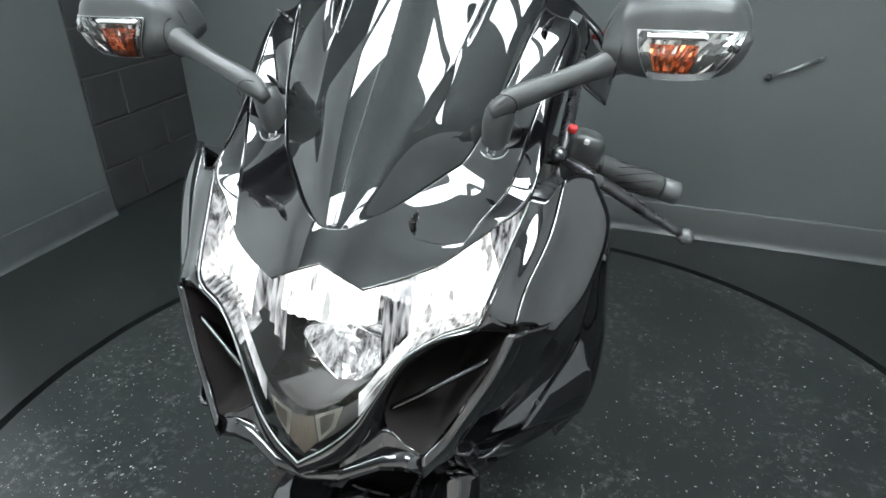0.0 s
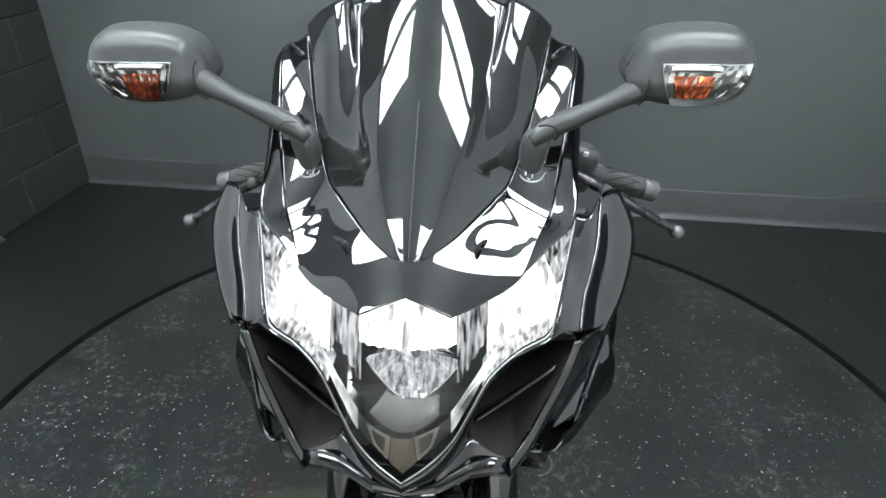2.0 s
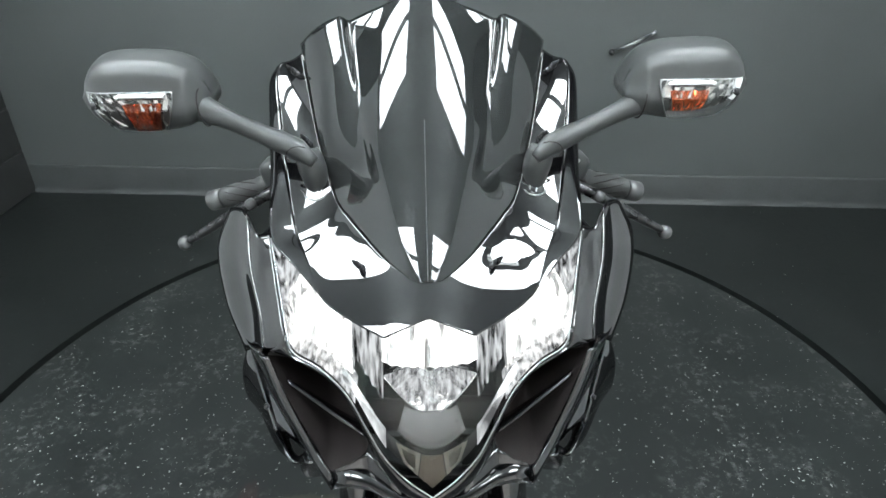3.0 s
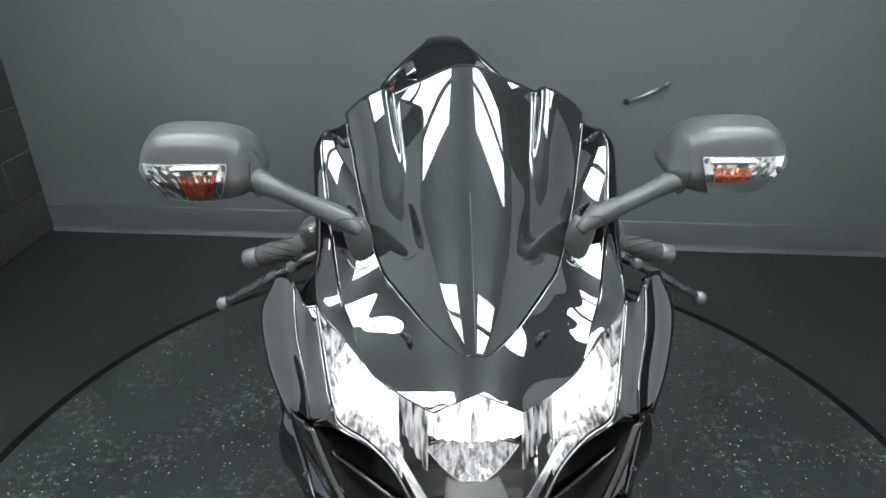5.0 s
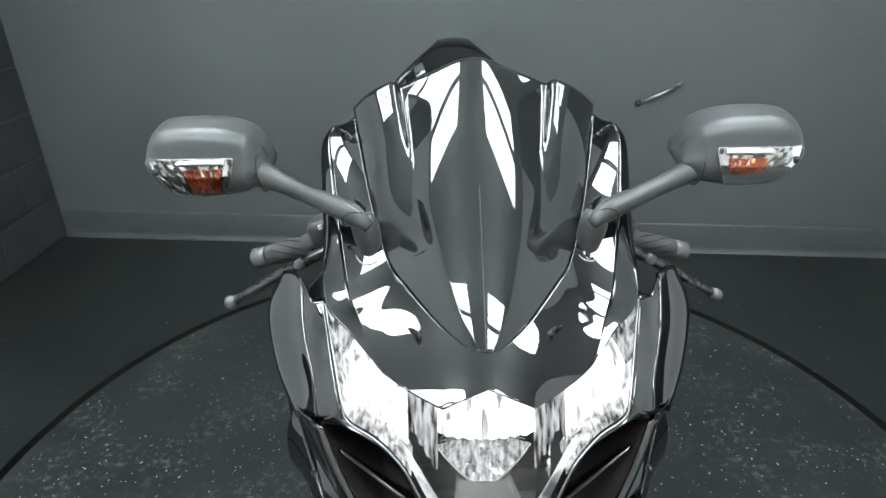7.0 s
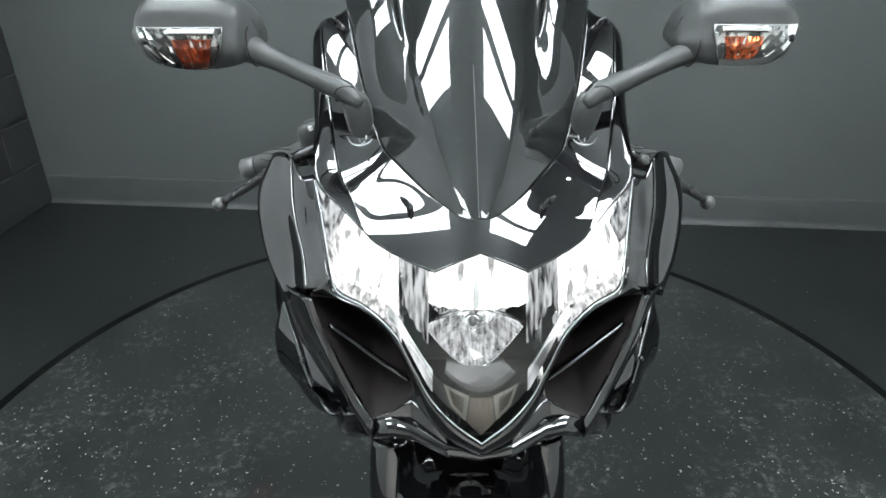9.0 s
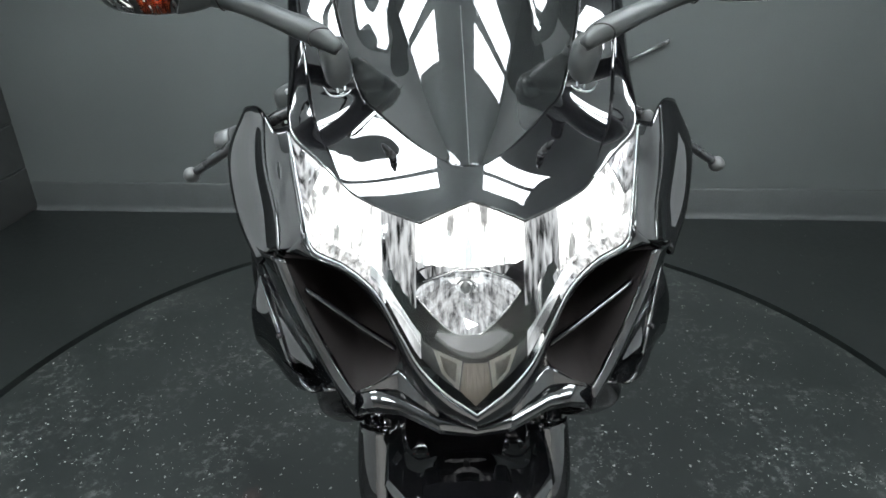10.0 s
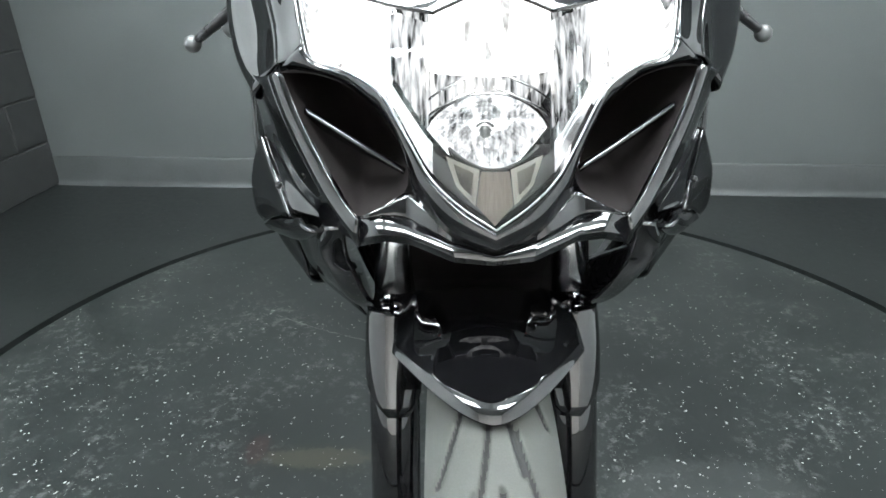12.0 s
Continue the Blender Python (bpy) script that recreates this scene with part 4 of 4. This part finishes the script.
    part("fork_leg", tube([top - d * .004, top + d * .02, top + d * .06, top + d * .12, top + d * .34], [.0219, .026, .0285, .029, .028], 22), PAINT, bike, "black fork leg")

# front wheel and fender
AXLE = np.array((0, -.095, .30))


def around(x, r, deg):
    a = radians(deg)
    return (x, AXLE[1] - r * math.sin(a), AXLE[2] + r * math.cos(a))


front_wheel = new("front_wheel")
front_wheel.parent = bike


def tyre_mesh():
    """A round-shouldered tyre with curved grooves sunk into the tread."""
    nseg, nx = 520, 73
    rows = []
    for k in range(nseg):
        deg = 360 * k / nseg
        row = []
        for t in np.linspace(-1, 1, nx):
            r, x = .30 - .036 * abs(t) ** 2.3, .0605 * t
            best = 9.0
            for side in (1, -1):
                u = t * side
                if u > -.12:
                    # each groove starts near the middle and sweeps back to the shoulder
                    for off, a, b in ((0, .06, .40), (13, .30, .85)):
                        ph = ((deg - off - (0 if side > 0 else 12)) % 24) / 24
                        best = min(best, abs(u - (a + (b - a) * ph ** 1.4)) * .06 + (0 if .04 < ph < .96 else 1))
            r -= .005 * max(0.0, 1 - max(0.0, best - .0015) / .0014) if best < .003 else 0
            row.append(around(x, r, deg))
        rows.append(row)
    return np.array(rows)


def mesh_grid_fast(g):
    """A tube-like grid, closed along its first axis, without merging."""
    bm = bmesh.new()
    nu, nv = g.shape[:2]
    vs = [[bm.verts.new(p) for p in row] for row in g]
    for i in range(nu):
        for j in range(nv - 1):
            bm.faces.new((vs[i][j], vs[(i + 1) % nu][j], vs[(i + 1) % nu][j + 1], vs[i][j + 1]))
    return bm


tread_grid = tyre_mesh()
tyre = part("tyre", mesh_grid_fast(tread_grid), TYRE, front_wheel, "dusty grey front tyre with curved grooves")
# the sunk faces of the grooves take a darker material than the tread
tyre.data.materials.append(GROOVE)
for face in tyre.data.polygons:
    t = face.center.x / .0605
    if math.hypot(face.center.y - AXLE[1], face.center.z - AXLE[2]) < .2972 - .036 * abs(t) ** 2.3:
        face.material_index = 1
rimp = [(-.055, .262), (-.05, .225), (-.045, .215), (.045, .215), (.05, .225), (.055, .262)]
part("rim", mesh_grid(np.array([[around(x, r, 360 * k / 96) for x, r in rimp] for k in range(96)]), close_u=True), DARK_METAL, front_wheel)

FENDER = []
for q in np.linspace(0, 1, 22):
    row = []
    for w in np.linspace(-1, 1, 41):
        front = 15.5 - 17.5 * abs(w) ** 1.7
        deg = front + (-62 - front) * q
        ridge = .009 * math.exp(-((abs(w) - .80) / .10) ** 2) * smooth_step(.10, .34, q)
        droop = .0036 * math.log1p(math.exp((deg + 12) / 3))
        row.append(around(.092 * w, .340 - .021 * w * w + ridge - droop, deg))
    FENDER.append(row)
part("fender", mesh_grid(np.array(FENDER)), PAINT, bike, "gloss black front fender", solid=.003)

# behind the nose: clamp, radiator, tank, seat, tail
# the clamp is coloured inlet black so the recess stays dark
part("triple_clamp", block((.25, .09, .04), bevel=.012, m=pose(0, .115, .70, 23)), VOID, bike)
part("radiator", block((.30, .04, .30), bevel=.01, m=pose(0, .24, .58, 12)), VOID, bike, "dark radiator behind the forks")
# added black sheet: gives the recess its shade and a plain dark reflection
part("recess_shade", mesh_grid(np.array([[(x, .02 + .16 * y - .2 * x * x, .735 - .20 * y) for x in np.linspace(-.085, .085, 9)] for y in np.linspace(0, 1, 7)])), VOID, bike, "black sheet added to darken the recess between the forks", solid=.004)
part("inner_cowl", mesh_grid(np.array([[(x, .05 + y * .3, .93 + .12 * y - .3 * (x * x)) for x in np.linspace(-.15, .15, 9)] for y in np.linspace(0, 1, 9)])), VOID, bike, "black inner cowl below the screen", solid=.004)
part("fuel_tank", ellipsoid((0, .70, .93), (.15, .25, .12), 32, 20, 2.6), PAINT, bike, "gloss black fuel tank")
part("seat", ellipsoid((0, 1.08, .86), (.13, .22, .05), 32, 16, 2.6), MATTE, bike)
TAIL = [(1.18, .16, .84, .05), (1.32, .165, .892, .07), (1.39, .165, .924, .075), (1.44, .14, .957, .08), (1.50, .078, 1.000, .075), (1.56, .058, 1.006, .05), (1.62, .045, .99, .03)]


def tail_mesh():
    rows = []
    for y, hw, top, dep in TAIL:
        rows.append([(-hw * 1.35, y, top - dep * 1.6), (-hw, y, top - dep * .75), (-hw * .86, y, top - dep * .12), (-hw * .68, y, top), (0, y, top + .004), (hw * .68, y, top), (hw * .86, y, top - dep * .12), (hw, y, top - dep * .75), (hw * 1.35, y, top - dep * 1.6)])
    return mesh_grid(grid_from([knots(r, 3) for r in rows], 5))


part("tail_cowl", tail_mesh(), PAINT, bike, "gloss black tail cowl", solid=.004, sharp=40)
for s in SIDES:
    part("tail_fin", tube(sided(spline([(.205, 1.32, .860), (.180, 1.38, .902), (.142, 1.42, .934), (.095, 1.47, .970), (.055, 1.51, .999)], 22), s), [.008, .011, .011, .010, .006], 12), PAINT, bike, "raised glossy tail fin")
    part("tail_signal", block((.034, .05, .014), bevel=.005, m=pose(s * .172, 1.45, .893, 20, s * 30, 0)), DEEP_RED, bike, "dark red tail marker")
    # polished strip put in for the white highlight on the black cowl
    part("tail_glint", block((.034, .05, .012), bevel=.004, m=pose(s * .105, 1.40, .944, 26, s * 28, 0)), POLISHED, bike, "polished strip added for the highlight on the tail")
# added dark leaves behind the screen, in place of the mounts' dark reflections
for s in SIDES:
    leaf = [[(.088, .165, 1.075), (.083, .13, 1.030), (.084, .10, 1.0), (.090, .07, .975)], [(.090, .164, 1.072), (.090, .13, 1.026), (.092, .10, .998), (.096, .07, .973)], [(.091, .165, 1.070), (.098, .132, 1.024), (.102, .105, .998), (.102, .075, .974)]]
    patch("dark_leaf", leaf, MATTE, s, 5, 4, .004, bike, "black leaf behind the screen for the mirror mount's reflection")

# rear wheel, swingarm, engine and side skins carry the tail; the rear tyre stands on the deck
rear_wheel = new("rear_wheel")
rear_wheel.parent = bike
REAR = (0, 1.33, .31)
tread = [(-.088, .262), (-.092, .275), (-.078, .293), (-.045, .306), (0, .31), (.045, .306), (.078, .293), (.092, .275), (.088, .262)]
part("tyre", mesh_grid(np.array([[(x, REAR[1] + r * math.sin(a), REAR[2] + r * math.cos(a)) for x, r in tread] for a in np.linspace(0, 2 * np.pi, 96, endpoint=False)]), close_u=True), TYRE, rear_wheel, "wide rear tyre")
dish = [(-.088, .262), (-.08, .215), (-.02, .20), (.02, .20), (.08, .215), (.088, .262)]
part("rim", mesh_grid(np.array([[(x, REAR[1] + r * math.sin(a), REAR[2] + r * math.cos(a)) for x, r in dish] for a in np.linspace(0, 2 * np.pi, 96, endpoint=False)]), close_u=True), DARK_METAL, rear_wheel)
part("hub", lathe([(0, -.07), (.04, -.07), (.05, -.03), (.05, .03), (.04, .07), (0, .07)], 24, Matrix.Translation(REAR) @ pose(0, 0, 0, 0, 90, 0)), DARK_METAL, rear_wheel)
part("hub", lathe([(0, -.06), (.03, -.06), (.035, -.03), (.035, .03), (.03, .06), (0, .06)], 24, Matrix.Translation(tuple(AXLE)) @ pose(0, 0, 0, 0, 90, 0)), DARK_METAL, front_wheel)
for k in range(3):
    a = radians(120 * k + 20)
    for wheel, c, r in ((front_wheel, tuple(AXLE), .216), (rear_wheel, REAR, .204)):
        part("spoke", tube([(0, c[1] + .03 * math.sin(a), c[2] + .03 * math.cos(a)), (0, c[1] + r * math.sin(a), c[2] + r * math.cos(a))], [.022, .016], 10, squash=.6), DARK_METAL, wheel)
for s in SIDES:
    part("swingarm", tube([(s * .11, .80, .40), (s * .115, 1.1, .36), (s * .115, 1.36, .31)], [.045, .035, .025], 14), DARK_METAL, bike, "black swingarm")
    part("frame_beam", tube([(s * .14, .30, .82), (s * .16, .55, .74), (s * .15, .78, .55), (s * .12, .82, .38)], [.035, .04, .04, .035], 14, squash=1.4), DARK_METAL, bike, "black frame beam")
    part("tail_rail", tube([(s * .14, .78, .70), (s * .14, 1.1, .80), (s * .13, 1.4, .90)], .016, 12), DARK_METAL, bike)
    skin = [[(.236, .40, .80), (.225, .60, .74), (.20, .74, .64)], [(.236, .42, .64), (.22, .62, .56), (.19, .76, .50)], [(.19, .42, .46), (.17, .60, .36), (.14, .76, .33)], [(.10, .44, .26), (.09, .60, .22), (.08, .76, .24)]]
    patch("rear_side_fairing", skin, PAINT, s, 6, 5)
part("engine", block((.30, .40, .34), bevel=.05, seg=3, m=pose(0, .55, .48, 10)), DARK_METAL, bike, "black engine block")


# ---- small things in the room ----
bracket = thing("wall_rod", "short steel rod fixed slantwise to the charcoal wall", "rod")
part("rod", tube([(.760, 2.015, .672), (.83, 2.0, .707), (.905, 2.0, .744)], .006, 10), STEEL, bracket)
part("knob", ellipsoid((.760, 2.018, .672), (.013, .016, .013), 14, 10), DARK_METAL, bracket)
part("hook", tube([(.905, 2.0, .744), (.92, 2.005, .752), (.925, 2.03, .748)], .006, 10), STEEL, bracket)


def flecks(name, count, area, seed, lo, hi, label, parent=None):
    """Pale chips scattered flat on the floor; area(rng) gives a place."""
    rng = np.random.RandomState(seed)
    verts, faces = [], []
    for _ in range(count):
        x, y = area(rng)
        size = lo * (hi / lo) ** (rng.rand() ** 1.8)
        n = rng.randint(4, 7)
        a0 = rng.rand() * 6.28
        long = 1 + rng.rand() * 1.2
        turn = rng.rand() * 6.28
        base = len(verts)
        for k in range(n):
            a = a0 + 6.283 * k / n
            r = size * (.6 + .6 * rng.rand())
            u, v = r * long * math.cos(a), r * math.sin(a)
            verts.append((x + u * math.cos(turn) - v * math.sin(turn), y + u * math.sin(turn) + v * math.cos(turn), .0006))
        faces.append(list(range(base, base + n)))
    me = bpy.data.meshes.new(name)
    me.from_pydata(verts, [], faces)
    me.materials.append(FLECK)
    ob = new(name, me)
    return tagged(ob, label, "flecks", "", "stuff")


def on_deck(rng):
    while True:
        a, r = rng.rand() * 6.283, RADIUS * .99 * math.sqrt(rng.rand())
        x, y = CENTRE[0] + r * math.cos(a), CENTRE[1] + r * math.sin(a)
        # thicker towards the nose of the motorcycle, in loose clusters
        if rng.rand() < .25 + .75 * max(0.0, min(1.0, (1.35 - y) / 1.2)) and noise.noise(Vector((x * 2.3, y * 2.3, 4))) > -.35 + .5 * rng.rand() - .25:
            return x, y


def off_deck(rng):
    while True:
        x, y = rng.uniform(-1.8, 2.1), rng.uniform(-1.2, 2.0)
        d = math.hypot(x - CENTRE[0], y - CENTRE[1])
        if d > RADIUS + .02 and rng.rand() < math.exp(-(d - RADIUS) * 3.0):
            return x, y


flecks("deck_flecks", 6800, on_deck, 3, .0006, .003, "pale paint chips scattered over the dark turntable")
flecks("floor_flecks", 520, off_deck, 5, .0006, .003, "pale chips on the dark floor")



def scratch(points, width, label):
    """A pale scraped line in the floor paint, broken and uneven."""
    path = spline([(*q, .0008) for q in points], 60)
    rng = np.random.RandomState(int(abs(points[0][0]) * 1000))
    verts, faces = [], []
    for k in range(60):
        t = path[min(k + 1, 59)] - path[max(k - 1, 0)]
        nrm = np.array((-t[1], t[0], 0)) / np.linalg.norm(t)
        w = width * (.25 + .75 * rng.rand())
        off = nrm * rng.normal(0, width * .25)
        verts += [tuple(path[k] + off + nrm * w / 2), tuple(path[k] + off - nrm * w / 2)]
        if k and rng.rand() > .12:
            faces.append((2 * k - 2, 2 * k - 1, 2 * k + 1, 2 * k))
    me = bpy.data.meshes.new("floor_scratch")
    me.from_pydata(verts, [], faces)
    me.materials.append(SCRAPE)
    tagged(new("floor_scratch", me), label, "scratch", "", "stuff")


scratch([(-.55, 1.025), (-.41, .945), (-.26, .877)], .004, "pale scratch across the dark turntable")
scratch([(.24, .53), (.265, .548), (.275, .572), (.27, .60)], .006, "curved pale scrape on the dark turntable")
# two small screw heads low on the back wall
for k in range(2):
    screw = thing("wall_screw", "small pale screw head low on the charcoal wall", "screw", "screws on the wall", Matrix.Translation((1.72 + .022 * k, 1.9385, .03 + .003 * k)))
    part("head", ellipsoid((0, 0, 0), (.005, .004, .005), 12, 8), STEEL, screw)
    part("slot", block((.006, .001, .0012), (0, -.0042, 0)), DARK_METAL, screw)
# ---- pieces: blocks of the painted wall ----
course, length = .203, .406
block_mesh = finish("block", block((.012, length - .008, course - .008), bevel=.003, seg=1), BLOCK, smooth=False)
half_mesh = finish("half_block", block((.012, length / 2 - .008, course - .008), bevel=.003, seg=1), BLOCK, smooth=False)
for row in range(17):
    for mesh, v in (((half_mesh, length / 4), (block_mesh, length)) if row % 2 else ((block_mesh, length / 2), (half_mesh, length * 1.25))):
        ob = new("block", mesh)
        ob.parent = wall_left
        ob.matrix_world = ROOM @ Matrix.Translation((-.008, -v, row * course + course / 2 + .001 + .135 - course * .665))
